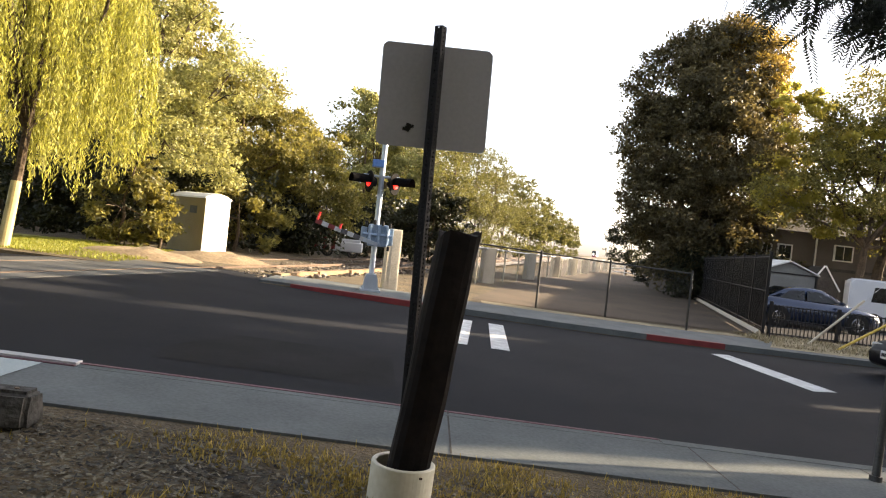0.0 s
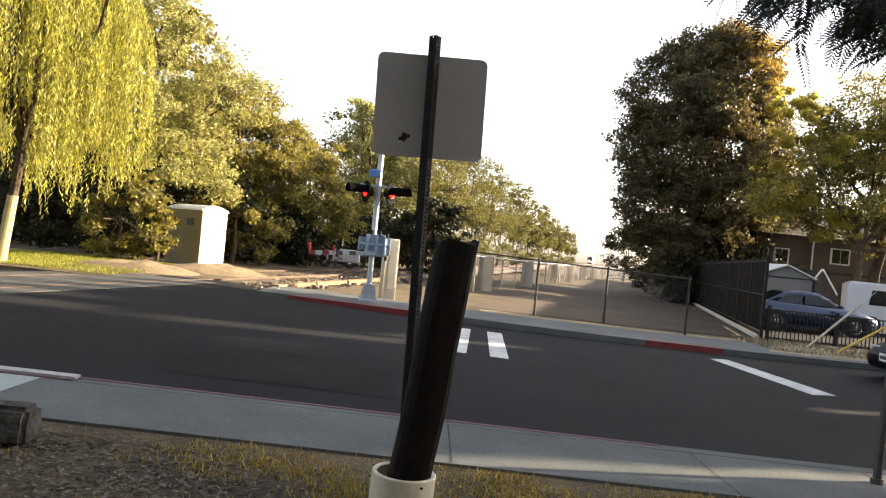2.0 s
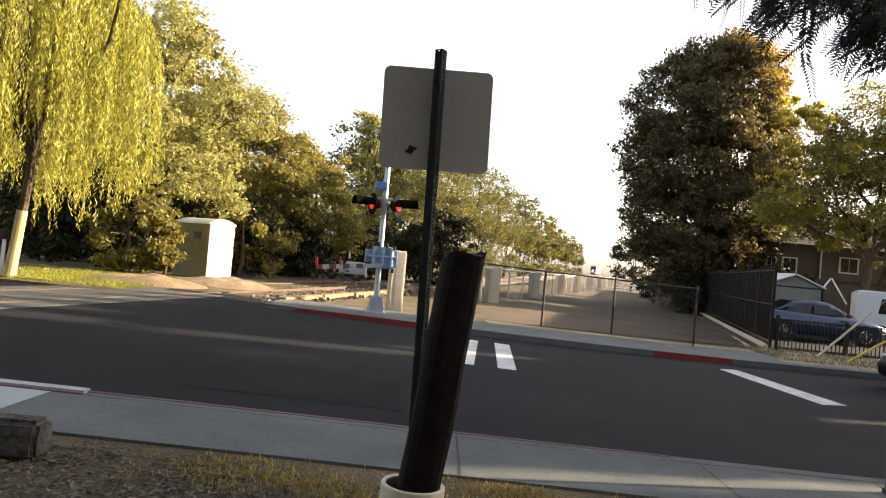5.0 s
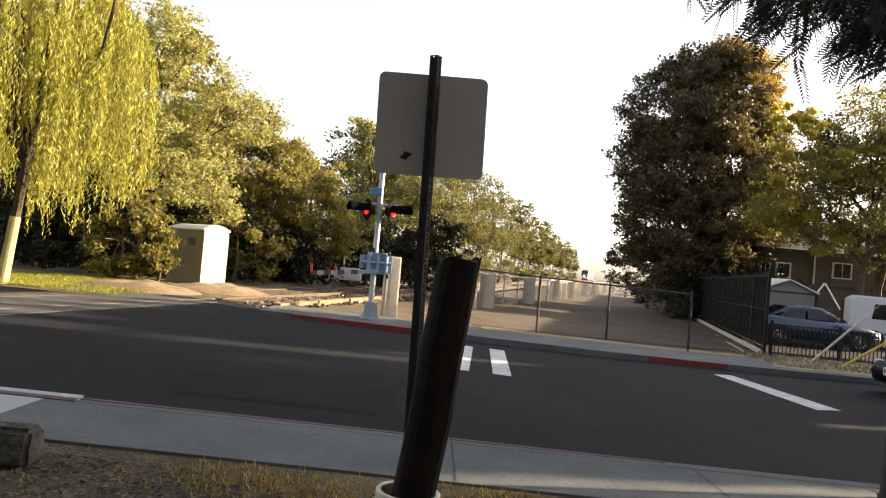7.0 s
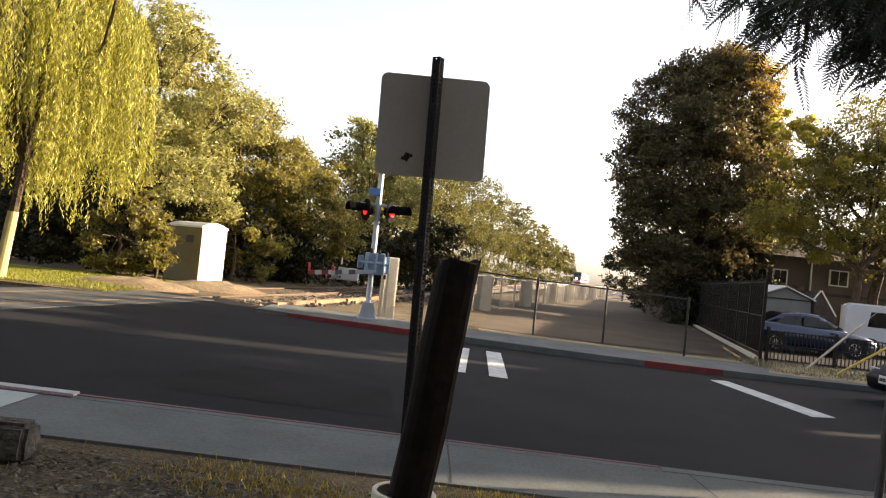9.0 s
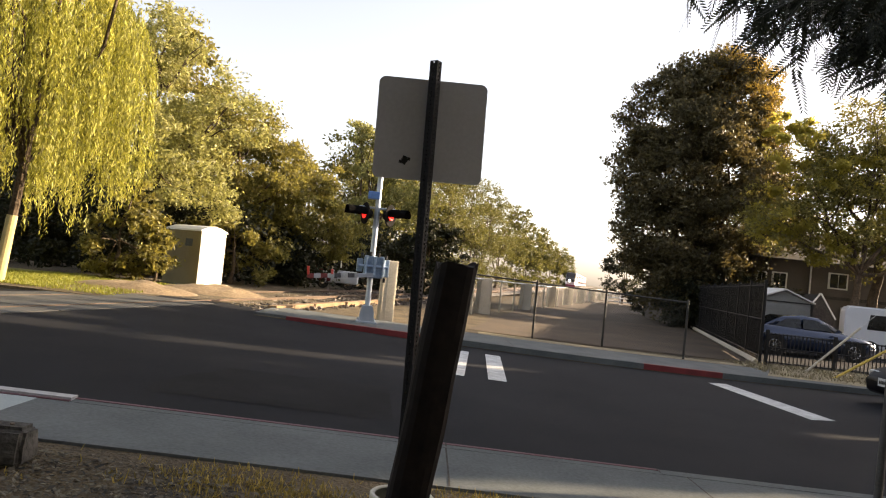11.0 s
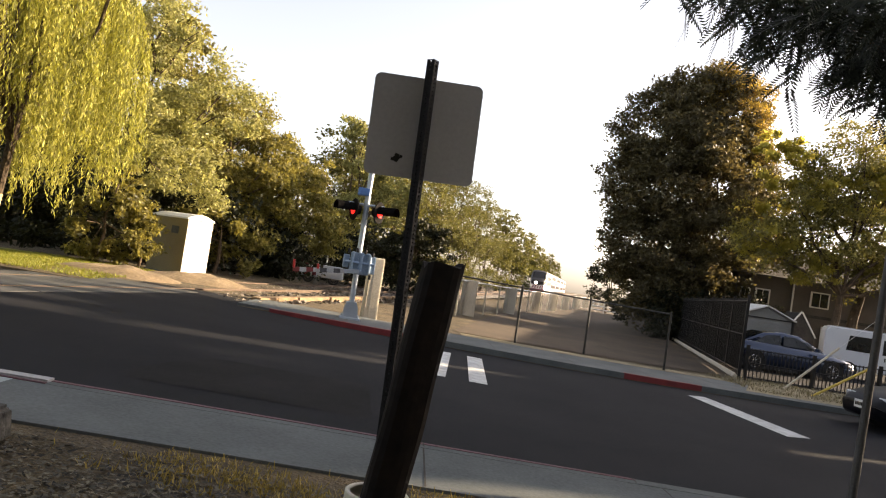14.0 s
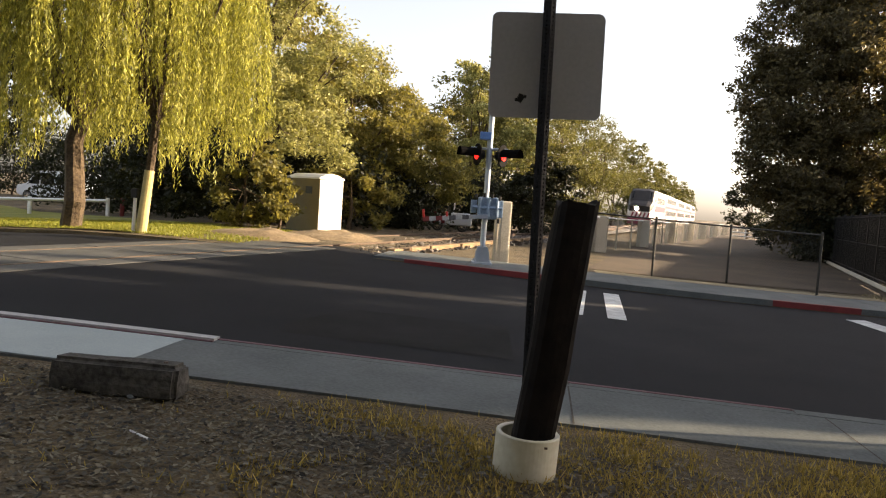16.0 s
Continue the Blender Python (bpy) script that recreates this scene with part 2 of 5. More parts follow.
# ---- ground, road, pavements ----
def build_ground():
    xs = sorted(set([-900, -400, -200, -120, -80, -60] + [-45 + 1.5 * i for i in range(61)] + [55, 70, 100, 160, 300, 500, 900]))
    cs = [-300, -60, -20, -8, -3, 0, 1, 2, 2.5, 3, 3.5, 4, 4.4, BACK, 6.1, NEAR - 0.02, NEAR + 0.02, 9, 12, FAR - 0.02, FAR + 0.02, 17, 18.5, 20,
          22, 24, 27, 30, 34, 38, 44, 52, 62, 75, 90, 120, 160, 220, 320, 600, 1500]
    bm = new_bm()
    grid = []
    for x in xs:
        col = []
        for c in cs:
            y = c + SLOPE * max(-60, min(60, x))
            z = lie(x) - 0.06 if NEAR < c < FAR else verge(x)
            if -6 < c < BACK:
                z += 0.03 * noise.noise((x * 0.9, y * 0.9, 0)) - 0.01
            col.append(bm.verts.new((x, y, z)))
        grid.append(col)
    for i in range(len(xs) - 1):
        for j in range(len(cs) - 1):
            bm.faces.new((grid[i][j], grid[i + 1][j], grid[i + 1][j + 1], grid[i][j + 1]))
    ob = mesh_object("ground", bm, DIRT)
    return tagged(ob, "dry brown dirt ground with patchy straw grass", "ground", kind="structure")


def patch(name, corners, mat, lift, label, category, n=10, kind="structure"):
    """A sheet between four ground points, near left, near right, far right, far left, that follows the lie of the land."""
    a, b, c, d = (Vector((*q, 0)) for q in corners)
    bm = new_bm()
    grid = []
    for i in range(n + 1):
        row = []
        for j in range(n + 1):
            p = a.lerp(b, i / n).lerp(d.lerp(c, i / n), j / n)
            row.append(bm.verts.new((p.x, p.y, lie(p.x) + lift)))
        grid.append(row)
    for i in range(n):
        for j in range(n):
            bm.faces.new((grid[i][j], grid[i + 1][j], grid[i + 1][j + 1], grid[i][j + 1]))
    bmesh.ops.recalc_face_normals(bm, faces=bm.faces)
    for f in bm.faces:
        if f.normal.z < 0:
            f.normal_flip()
    return tagged(mesh_object(name, bm, mat), label, category, kind=kind)


build_ground()
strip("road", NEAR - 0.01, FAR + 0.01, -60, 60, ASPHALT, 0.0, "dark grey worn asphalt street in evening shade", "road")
PAVED = strip("pavement", BACK + 0.05, NEAR - 0.151, -60, 60, OLD_CONCRETE, KERB - 0.03, "grey concrete pavement with cut joints", "pavement", 0.15)
strip("kerb", NEAR - 0.15, NEAR - 0.045, -2.75, 2.15, OLD_CONCRETE, KERB - 0.028, "grey concrete kerb top along the pavement", "kerb", 0.2)
strip("kerb_edge", NEAR - 0.045, NEAR, -2.75, 2.15, FADED_RED, KERB - 0.022, "rounded kerb edge with faded red paint", "kerb", 0.2)
strip("kerb", NEAR - 0.15, NEAR, 2.15, 60, OLD_CONCRETE, KERB - 0.026, "bare grey concrete kerb", "kerb", 0.2)
strip("kerb", NEAR - 0.115, NEAR, -60, -2.75, PALE_KERB, KERB - 0.004, "pale white-painted concrete kerb at the ramp", "kerb", 0.2)
strip("kerb_edge", NEAR - 0.15, NEAR - 0.115, -60, -2.75, FADED_RED, KERB - 0.02, "thin faded red line beside the ramp", "kerb", 0.2)
PAVED_FAR = strip("pavement_far", FAR + 0.15, 18.2, -3.6, 60, OLD_CONCRETE, KERB, "grey concrete pavement across the street", "pavement", 0.15)
strip("kerb", FAR, FAR + 0.15, -2.9, 0.2, RED_PAINT, KERB + 0.004, "concrete kerb with bright red paint", "kerb", 0.2)
strip("kerb", FAR, FAR + 0.15, 0.2, 4.9, OLD_CONCRETE, KERB + 0.004, "bare grey concrete kerb", "kerb", 0.2)
strip("kerb", FAR, FAR + 0.15, 4.9, 6.7, RED_PAINT, KERB + 0.004, "concrete kerb with bright red paint", "kerb", 0.2)
strip("kerb", FAR, FAR + 0.15, 6.7, 60, OLD_CONCRETE, KERB + 0.004, "bare grey concrete kerb", "kerb", 0.2)
# road paint
strip("road_marking", NEAR + 0.04, NEAR + 0.16, -14, -2.7, WHITE_PAINT, 0.006, "white painted line beside the kerb", "road marking")
for x0, x1, x2, x3 in ((0.40, 0.70, 0.97, 0.70), (1.07, 1.36, 1.60, 1.30)):
    patch("road_marking", ((x0, 11.3), (x1, 11.3), (x2, 14.9), (x3, 14.9)), WHITE_PAINT, 0.006, "worn white crosswalk bar on the asphalt", "road marking")
patch("road_marking", ((6.22, 11.55), (6.72, 11.75), (6.38, 15.3), (5.95, 15.1)), WHITE_PAINT, 0.006, "worn white stop line across the lane", "road marking")
patch("road_marking", ((-5.0, 14.55), (-2.7, 14.95), (-2.65, 15.15), (-4.95, 14.8)), WHITE_PAINT, 0.006, "white painted edge line", "road marking")
patch("road_patch", ((-2.6, 7.2), (-0.2, 7.35), (-0.35, 9.3), (-2.9, 9.1)), surface("asphalt_patch", (0.0085, 0.0085, 0.010), (0.019, 0.019, 0.021), 1.0, 0.92, 0, 0.5, 90, 0.01, None, 0.1), 0.004,
      "darker rectangular asphalt repair", "road patch")
patch("road_patch", ((-5.9, 8.6), (-3.0, 8.9), (-3.3, 9.6), (-6.1, 9.4)), surface("asphalt_patch_pale", (0.015, 0.015, 0.016), (0.028, 0.027, 0.028), 1.0, 0.92, 0, 0.5, 90, 0.01, None, 0.1), 0.004,
      "paler strip of older asphalt", "road patch")
# earth, lawn and path across the street
patch("path", ((1.2, 19.7), (9.5, 20.9), (52, 190), (34, 190)), PATH_DIRT, KERB - 0.03, "wide brown dirt path beside the railway", "path", 30)
patch("lawn", ((-34, 14.2), (-8.2, 15.95), (-8.4, 20.3), (-34, 40)), LAWN, KERB - 0.025, "mown yellow-green lawn under the willow", "lawn", 24)
patch("verge_straw", ((1.4, 18.4), (9.3, 19.0), (9.5, 19.6), (1.4, 19.2)), STRAW, KERB - 0.01, "strip of dry straw grass at the fence", "verge", 12)
patch("verge_straw", ((8.0, 16.9), (17, 16.9), (17, 20.6), (9.8, 20.4)), STRAW, KERB + 0.006, "dry pale straw verge", "verge", 12)
patch("yard", ((9.8, 21.2), (40, 21.2), (60, 60), (20, 60)), ASPHALT, KERB - 0.03, "dark paved yard in front of the house", "yard", 12)
patch("ramp_slab", ((-12.0, 4.37), (-2.98, 4.86), (-2.98, 5.93), (-12.0, 5.38)), NEW_CONCRETE, KERB - 0.024, "newer pale concrete ramp slab", "pavement")


def joints(c0, c1, spots, mat, lift):
    for x in spots:
        strip("pavement_joint", c0, c1, x, x + 0.014, mat, lift, "dark cut joint in the concrete", "joint", step=0.01)


GROOVE = surface("joint_dirt", (0.02, 0.018, 0.015), (0.05, 0.045, 0.04), 6, 0.95)
joints(BACK + 0.06, NEAR - 0.16, (0.28, 2.35, 3.9, 5.7), GROOVE, KERB - 0.026)
joints(NEAR - 0.15, NEAR - 0.01, (0.28, 2.12), GROOVE, KERB - 0.016)
joints(FAR + 0.16, 18.15, (-1.6, 0.2, 2.0, 3.8, 5.6, 7.4, 9.2), GROOVE, KERB + 0.004)


# ---- the railway ----
TRACK_WAY = Vector((0.24, 1, 0)).normalized()
TRACK_YAW = -math.degrees(math.atan(0.24))


def track_pose(y, z=0.0, side=0.0):
    x = track_x(y)
    p = Vector((x, y, 0)) + Vector((TRACK_WAY.y, -TRACK_WAY.x, 0)) * side
    return pose(p.x, p.y, z, 0, 0, TRACK_YAW)


RAIL_Z = 0.30


def build_track():
    bm = new_bm()
    ys = [17.0] + [18 + 2 * i for i in range(20)] + [60, 75, 95, 120, 160, 220, 320, 560]
    prev = None
    for y in ys:
        row = []
        for side, z in ((-2.3, 0.10), (-1.5, RAIL_Z - 0.14), (1.5, RAIL_Z - 0.14), (2.3, 0.10)):
            p = track_pose(y, z + 0.03 * noise.noise((y * 1.7, side, 3)), side).translation
            row.append(bm.verts.new(p))
        if prev:
            for k in range(3):
                bm.faces.new((prev[k], prev[k + 1], row[k + 1], row[k]))
        prev = row
    tagged(mesh_object("track_bed", bm, BALLAST), "grey-brown stone ballast bed of the railway", "track bed", kind="structure")
    # loose stones beside the rails where the camera is nearest
    rng = np.random.default_rng(4)
    vs = []
    for _ in range(5200):
        y = 17.2 + 22 * rng.random() ** 1.6
        side = rng.uniform(-2.4, 2.6)
        m = track_pose(y, RAIL_Z - 0.15 if abs(side) < 1.5 else 0.12 + 0.05 * rng.random(), side)
        s = rng.uniform(0.04, 0.10)
        m = m @ pose(0, 0, 0, rng.uniform(0, 360), rng.uniform(0, 360), rng.uniform(0, 360))
        for f in (((-1, -1, 0.6), (1, -0.8, 0.7), (0.8, 1, 0.5), (-0.9, 0.9, 0.6)), ((-1, -0.6, -1), (1, -0.5, -0.8), (0.9, 0.5, 0.9), (-1, 0.6, 0.8))):
            vs += [tuple(m @ (Vector(q) * s)) for q in f]
    tagged(quads_mesh("ballast_stones", vs, BALLAST), "loose grey and brown ballast stones", "stones", kind="stuff")
    for side in (-0.76, 0.76):
        bm = new_bm()
        a, b = track_pose(-40, RAIL_Z, side).translation, track_pose(560, RAIL_Z, side).translation
        d = (b - a).normalized()
        w = Vector((d.y, -d.x, 0))
        outline = ((-0.07, -0.15), (0.07, -0.15), (0.07, -0.125), (0.012, -0.11), (0.012, -0.035), (0.036, -0.03), (0.036, 0.0), (-0.036, 0.0), (-0.036, -0.03), (-0.012, -0.035), (-0.012, -0.11), (-0.07, -0.125))
        va = [bm.verts.new(a + w * q[0] + Vector((0, 0, q[1]))) for q in outline]
        vb = [bm.verts.new(b + w * q[0] + Vector((0, 0, q[1]))) for q in outline]
        for i in range(len(outline)):
            j = (i + 1) % len(outline)
            bm.faces.new((va[i], va[j], vb[j], vb[i]))
        bmesh.ops.recalc_face_normals(bm, faces=bm.faces)
        tagged(mesh_object("rail", bm, RAIL_STEEL), "rust-brown steel rail", "rail", group="rails", kind="structure")
    bed = thing("railway_ties", track_pose(17, 0), "sunlit brown timber railway ties", "ties", kind="structure")
    bm = new_bm()
    box(bm, 2.6, 0.22, 0.17, Matrix(), 0.015)
    me = part("tie", bm, TIE_WOOD, bed).data
    for i in range(1, 90):
        share("tie", me, bed, pose(random.uniform(-0.04, 0.04), 0.58 * i, 0))
    for o in bed.children:
        o.location.z = RAIL_Z - 0.15 - 0.155
    # heavy timbers along the edge of the bed
    edge = thing("edge_timbers", track_pose(19.2, 0.09, 2.2), "weathered timber edging beside the track", "edging", kind="structure")
    bm = new_bm()
    box(bm, 0.24, 2.3, 0.22, Matrix(), 0.02)
    me = part("timber", bm, TIE_WOOD, edge).data
    for i in range(1, 9):
        share("timber", me, edge, pose(random.uniform(-0.05, 0.05), 2.4 * i, 0))
    # crossing panels
    cross = thing("crossing_panels", track_pose(6.0, 0), "pale concrete level crossing panels between the rails", "crossing", kind="structure")
    shapes = []
    for w in (1.38, 0.55):
        bm = new_bm()
        box(bm, w, 2.36, 0.06, Matrix(), 0.012)
        o = part("panel", bm, PANEL_CONCRETE, cross)
        shapes.append(o.data)
        bpy.data.objects.remove(o)
    for k in range(5):
        y = 0.2 + 2.4 * k
        share("panel", shapes[0], cross, pose(0, y + 0.2, RAIL_Z - 0.06))
        for s in (-1.12, 1.12):
            share("panel", shapes[1], cross, pose(s, y + 0.2, RAIL_Z - 0.06))
    # the asphalt swells up to the rails
    bm = new_bm()
    for y0, y1 in ((5.2, 17.5),):
        rows = []
        for i in range(14):
            y = y0 + (y1 - y0) * i / 13
            rows.append([bm.verts.new(track_pose(y, RAIL_Z - 0.012 if abs(s) < 1.6 else lie(track_x(y) + s) + 0.004, s).translation) for s in (-6, -1.45, 1.45, 6)])
        for i in range(13):
            for k in range(3):
                bm.faces.new((rows[i][k], rows[i][k + 1], rows[i + 1][k + 1], rows[i + 1][k]))
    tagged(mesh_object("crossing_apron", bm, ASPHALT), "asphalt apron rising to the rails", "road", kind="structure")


build_track()


# ---- the signal ----
def build_signal():
    s = thing("crossing_signal", pose(-1.32, 16.95, verge(-1.3) + 0.02, 0, 0, 8), "silver crossing signal mast with red flashing lamps and gate", "crossing signal")
    bm = new_bm()
    box(bm, 0.46, 0.46, 0.07, Matrix(), 0.01)
    prism(bm, ((-0.17, 0.06), (0.17, 0.06), (0.15, 0.3), (0.11, 0.42), (-0.11, 0.42), (-0.15, 0.3)), 0.32)
    for x in (-0.17, 0.17):
        for y in (-0.17, 0.17):
            rod(bm, (x, y, 0.06), (x, y, 0.13), 0.025, n=6)
    part("base", bm, SIGNAL_WHITE, s)
    bm = new_bm()
    rod(bm, (0, 0, 0.3), (0, 0, 4.3), 0.064, n=16)
    rod(bm, (0, 0, 4.3), (0, 0, 4.36), 0.075, n=16)
    part("mast", bm, SIGNAL_WHITE, s, smooth=False)
    bm = new_bm()
    box(bm, 0.44, 0.36, 0.5, pose(0.05, 0.0, 1.06), 0.03)
    rod(bm, (-0.3, -0.2, 1.32), (0.36, -0.2, 1.32), 0.035, n=8)
    box(bm, 0.13, 0.30, 0.3, pose(-0.27, 0.02, 1.18), 0.02)
    box(bm, 0.12, 0.28, 0.4, pose(0.34, 0.02, 1.1), 0.02)
    part("gate_mechanism", bm, SIGNAL_BLUE, s, "silver gate motor housing")
    for x in (-0.15, 0.05, 0.25):
        part("clamp", rod(new_bm(), (x, -0.2, 1.12), (x, -0.2, 1.52), 0.045, n=10), SIGNAL_BLUE, s, "silver clamp cylinder")
    for x, z in ((-0.24, 1.57), (-0.05, 1.6), (0.13, 1.59), (0.3, 1.54), (-0.24, 1.06), (0.3, 1.03)):
        part("clamp_bolt", rod(new_bm(), (x, -0.22, z - 0.05), (x, -0.22, z + 0.05), 0.032, n=8), BLACK_METAL, s, "black clamp bolt")
    bm = new_bm()
    box(bm, 0.26, 0.24, 0.17, pose(-0.11, -0.02, 2.86), 0.015)
    part("junction_box", bm, surface("blue_box_paint", (0.07, 0.17, 0.42), (0.12, 0.25, 0.55), 4, 0.5), s, "small blue-grey junction box")
    bm = new_bm()
    rod(bm, (-0.42, 0, 2.66), (0.42, 0, 2.66), 0.028, n=10)
    part("crossarm", bm, SIGNAL_WHITE, s)
    # lamps with backgrounds and long hoods, turned towards the traffic
    for x, yaw in ((-0.28, -70), (0.32, 56)):
        head = part("lamp_head", rod(rod(new_bm(), (0, 0.02, 0), (0, 0.16, 0), 0.14, 0.10, 18), (0, 0.0, 0), (0, 0.02, 0), 0.25, n=28), MATT_BLACK, s, "black flasher head with round background")
        head.matrix_basis = pose(x, -0.05, 2.52, 0, 0, yaw)
        bm = new_bm()
        rod(bm, (0, -0.02, 0), (0, 0.0, 0), 0.115, n=20)
        part("lens", bm, LENS_RED, head, "glowing red lens")
        bm = new_bm()
        for i in range(9):
            a0, a1 = math.pi * (i / 9) * 1.16 - 0.25, math.pi * ((i + 1) / 9) * 1.16 - 0.25
            q = [(math.cos(a0) * 0.15, 0, math.sin(a0) * 0.15), (math.cos(a1) * 0.15, 0, math.sin(a1) * 0.15)]
            v = [bm.verts.new(p) for p in (q[0], q[1], (q[1][0], -0.44, q[1][2]), (q[0][0], -0.44, q[0][2]))]
            bm.faces.new(v)
        g = bmesh.ops.solidify(bm, geom=bm.faces[:], thickness=0.008)
        part("hood", bm, MATT_BLACK, head, "black sheet metal hood")
    arm = part("gate_arm", box(new_bm(), 0.34, 0.03, 0.09, pose(-0.1, 0, -0.045), 0.006), SIGNAL_WHITE, s, "striped red and white gate arm")
    gate_red = surface("gate_red", (0.16, 0.03, 0.03), (0.26, 0.05, 0.045), 5, 0.6)
    grey = surface("gate_grey", (0.05, 0.05, 0.055), (0.11, 0.11, 0.115), 5, 0.6)
    for i in range(8):
        dull = gate_red if i > 4 else grey
        part("stripe", box(new_bm(), 0.15, 0.024, 0.10, pose(-0.28 - 0.15 * i, 0, -0.05)), dull if i % 2 else WHITE_PAINT, arm, "dark stripe" if i % 2 else "white stripe")
    lamp_red = surface("arm_lamp_red", (0.5, 0.03, 0.03), (0.6, 0.05, 0.04), 5, 0.3)
    for x, hh in ((-1.38, 0.22), (-0.85, 0.14)):
        part("arm_lamp", rod(new_bm(), (x, 0, 0.03), (x, 0, hh), 0.028, n=8), lamp_red, arm, "red gate arm lamp")
    return arm


GATE_ARM = build_signal()


def build_cabinet():
    s = thing("signal_cabinet", pose(-6.75, 21.75, verge(-6.7) - 0.01, 0, 0, 52), "tan sheet metal railway signal cabinet with a white door side", "cabinet")
    # local x along the sunlit door side, local y along the long shaded side
    w, d, hgt = 0.88, 1.75, 1.62
    bm = new_bm()
    box(bm, w, d, hgt, pose(w / 2, d / 2, 0.06), 0.012)
    part("body", bm, surface("tan_cabinet_paint", (0.20, 0.17, 0.09), (0.27, 0.235, 0.13), 1.5, 0.7, 0, 0.1, 30, 0.003), s)
    bm = new_bm()
    prism(bm, ((-0.03, 0), (w + 0.03, 0), (w + 0.02, 0.05), (w * 0.72, 0.15), (w * 0.5, 0.18), (w * 0.28, 0.15), (-0.02, 0.05)), d + 0.06, pose(0, d / 2, hgt + 0.06))
    part("roof", bm, CABINET, s, "rounded white cabinet roof")
    bm = new_bm()
    box(bm, w + 0.1, d + 0.1, 0.08, pose(w / 2, d / 2, -0.02), 0.01)
    part("plinth", bm, OLD_CONCRETE, s, "low concrete plinth")
    bm = new_bm()
    box(bm, w - 0.02, 0.02, hgt - 0.06, pose(w / 2, -0.008, 0.10), 0.006)
    door = part("door", bm, CABINET, s)
    for z in (0.55, 0.8, 1.05, 1.25):
        part("latch", box(new_bm(), 0.07, 0.012, 0.1, pose(0.14, -0.022, z), 0.003), GALV, door, "grey latch")
    for k in range(4):
        part("vent_slat", box(new_bm(), 0.3, 0.012, 0.015, pose(w / 2 - 0.05, -0.022, 0.22 + 0.03 * k)), GALV, door)
    bm = new_bm()
    box(bm, 0.01, 0.35, 0.22, pose(-0.006, 0.55, 1.22))
    part("notice", bm, OLD_CONCRETE, s, "faded grey notice plate")


build_cabinet()


# ---- the sign and the old post ----
def build_sign():
    s = thing("street_sign", pose(-0.035, 4.42, verge(0) - 0.05), "grey aluminium back of a square sign on a perforated steel post", "sign")
    # a square tube with real holes: two plates with punched rows facing the street and the camera
    half, wall, pitch, hole = 0.026, 0.003, 0.0254, 0.0074
    top = 2.785
    post = new_bm()
    for k in range(4):
        m = pose(0, 0, 0, 0, 0, 58 + 90 * k)
        n = int(top / pitch)
        for i in range(n):
            z0, z1 = i * pitch, (i + 1) * pitch
            zc = (z0 + z1) / 2
            ring = [(hole * 1.1 * math.cos(a), zc + hole * 1.1 * math.sin(a)) for a in [math.pi / 4 + math.pi / 2 * q for q in range(4)]]
            rect = [(half, z1), (-half, z1), (-half, z0), (half, z0)]
            vi = [post.verts.new(m @ Vector((x, -half, z))) for x, z in ring]
            vo = [post.verts.new(m @ Vector((x, -half, z))) for x, z in rect]
            for q in range(4):
                post.faces.new((vo[q], vo[(q + 1) % 4], vi[(q + 1) % 4], vi[q]))
    bmesh.ops.remove_doubles(post, verts=post.verts, dist=0.0004)
    bmesh.ops.recalc_face_normals(post, faces=post.faces)
    bmesh.ops.solidify(post, geom=post.faces[:], thickness=wall)
    p = part("post", post, POST_STEEL, s)
    p.matrix_basis = pose(0, 0, 0, 0, -1.06, 0)
    bm = new_bm()
    w, hgt, r = 0.662, 0.618, 0.04
    outline = []
    for cx, cz, a0 in ((w / 2 - r, hgt / 2 - r, 0), (-w / 2 + r, hgt / 2 - r, 90), (-w / 2 + r, -hgt / 2 + r, 180), (w / 2 - r, -hgt / 2 + r, 270)):
        for i in range(6):
            a = radians(a0 + 18 * i)
            outline.append((cx + r * math.cos(a), cz + r * math.sin(a)))
    prism(bm, outline, 0.003)
    panel = part("panel", bm, SIGN_BACK, s)
    panel.matrix_basis = pose(-0.045, 0.046, 2.355, 0, -1.3, 3)
    for z in (-0.2, 0.2):
        part("bolt", rod(new_bm(), (-0.02, -0.1, z), (-0.02, -0.02, z), 0.006, n=6), POST_STEEL, panel)
    bm = new_bm()
    rng = random.Random(2)
    for k in range(9):
        box(bm, rng.uniform(0.012, 0.035), 0.001, rng.uniform(0.006, 0.02), pose(-0.135 + rng.uniform(-0.028, 0.028), -0.0025, -0.20 + rng.uniform(-0.016, 0.016), 0, rng.uniform(-60, 20), 0))
    part("sticker", bm, BLACK_METAL, panel, "torn black sticker remains")


def build_wood():
    s = thing("old_post", pose(-0.03, 4.09, verge(0) - 0.02), "charred dark timber post leaning in a white pipe collar", "post")
    bm = new_bm()
    n = 26
    rings = []
    for i in range(n + 1):
        z = 0.02 + 1.52 * i / n
        ring = []
        for k in range(20):
            a = 2 * math.pi * k / 20
            sx, sy = math.cos(a), math.sin(a)
            q = (abs(sx) ** 3.4 + abs(sy) ** 3.4) ** (-1 / 3.4)
            r = 1 + 0.09 * noise.noise((sx * 1.5, sy * 1.5, z * 2.3)) + 0.05 * noise.noise((sx * 7, sy * 7, z * 1.2))
            top = 0.05 * noise.noise((sx * 2, sy * 2, 9)) + 0.025 * sx if i == n else 0
            ring.append(bm.verts.new((sx * q * 0.115 * r, sy * q * 0.10 * r, z + top)))
        rings.append(ring)
    for a, b in zip(rings, rings[1:]):
        for k in range(20):
            bm.faces.new((a[k], a[(k + 1) % 20], b[(k + 1) % 20], b[k]))
    bm.faces.new(rings[-1])
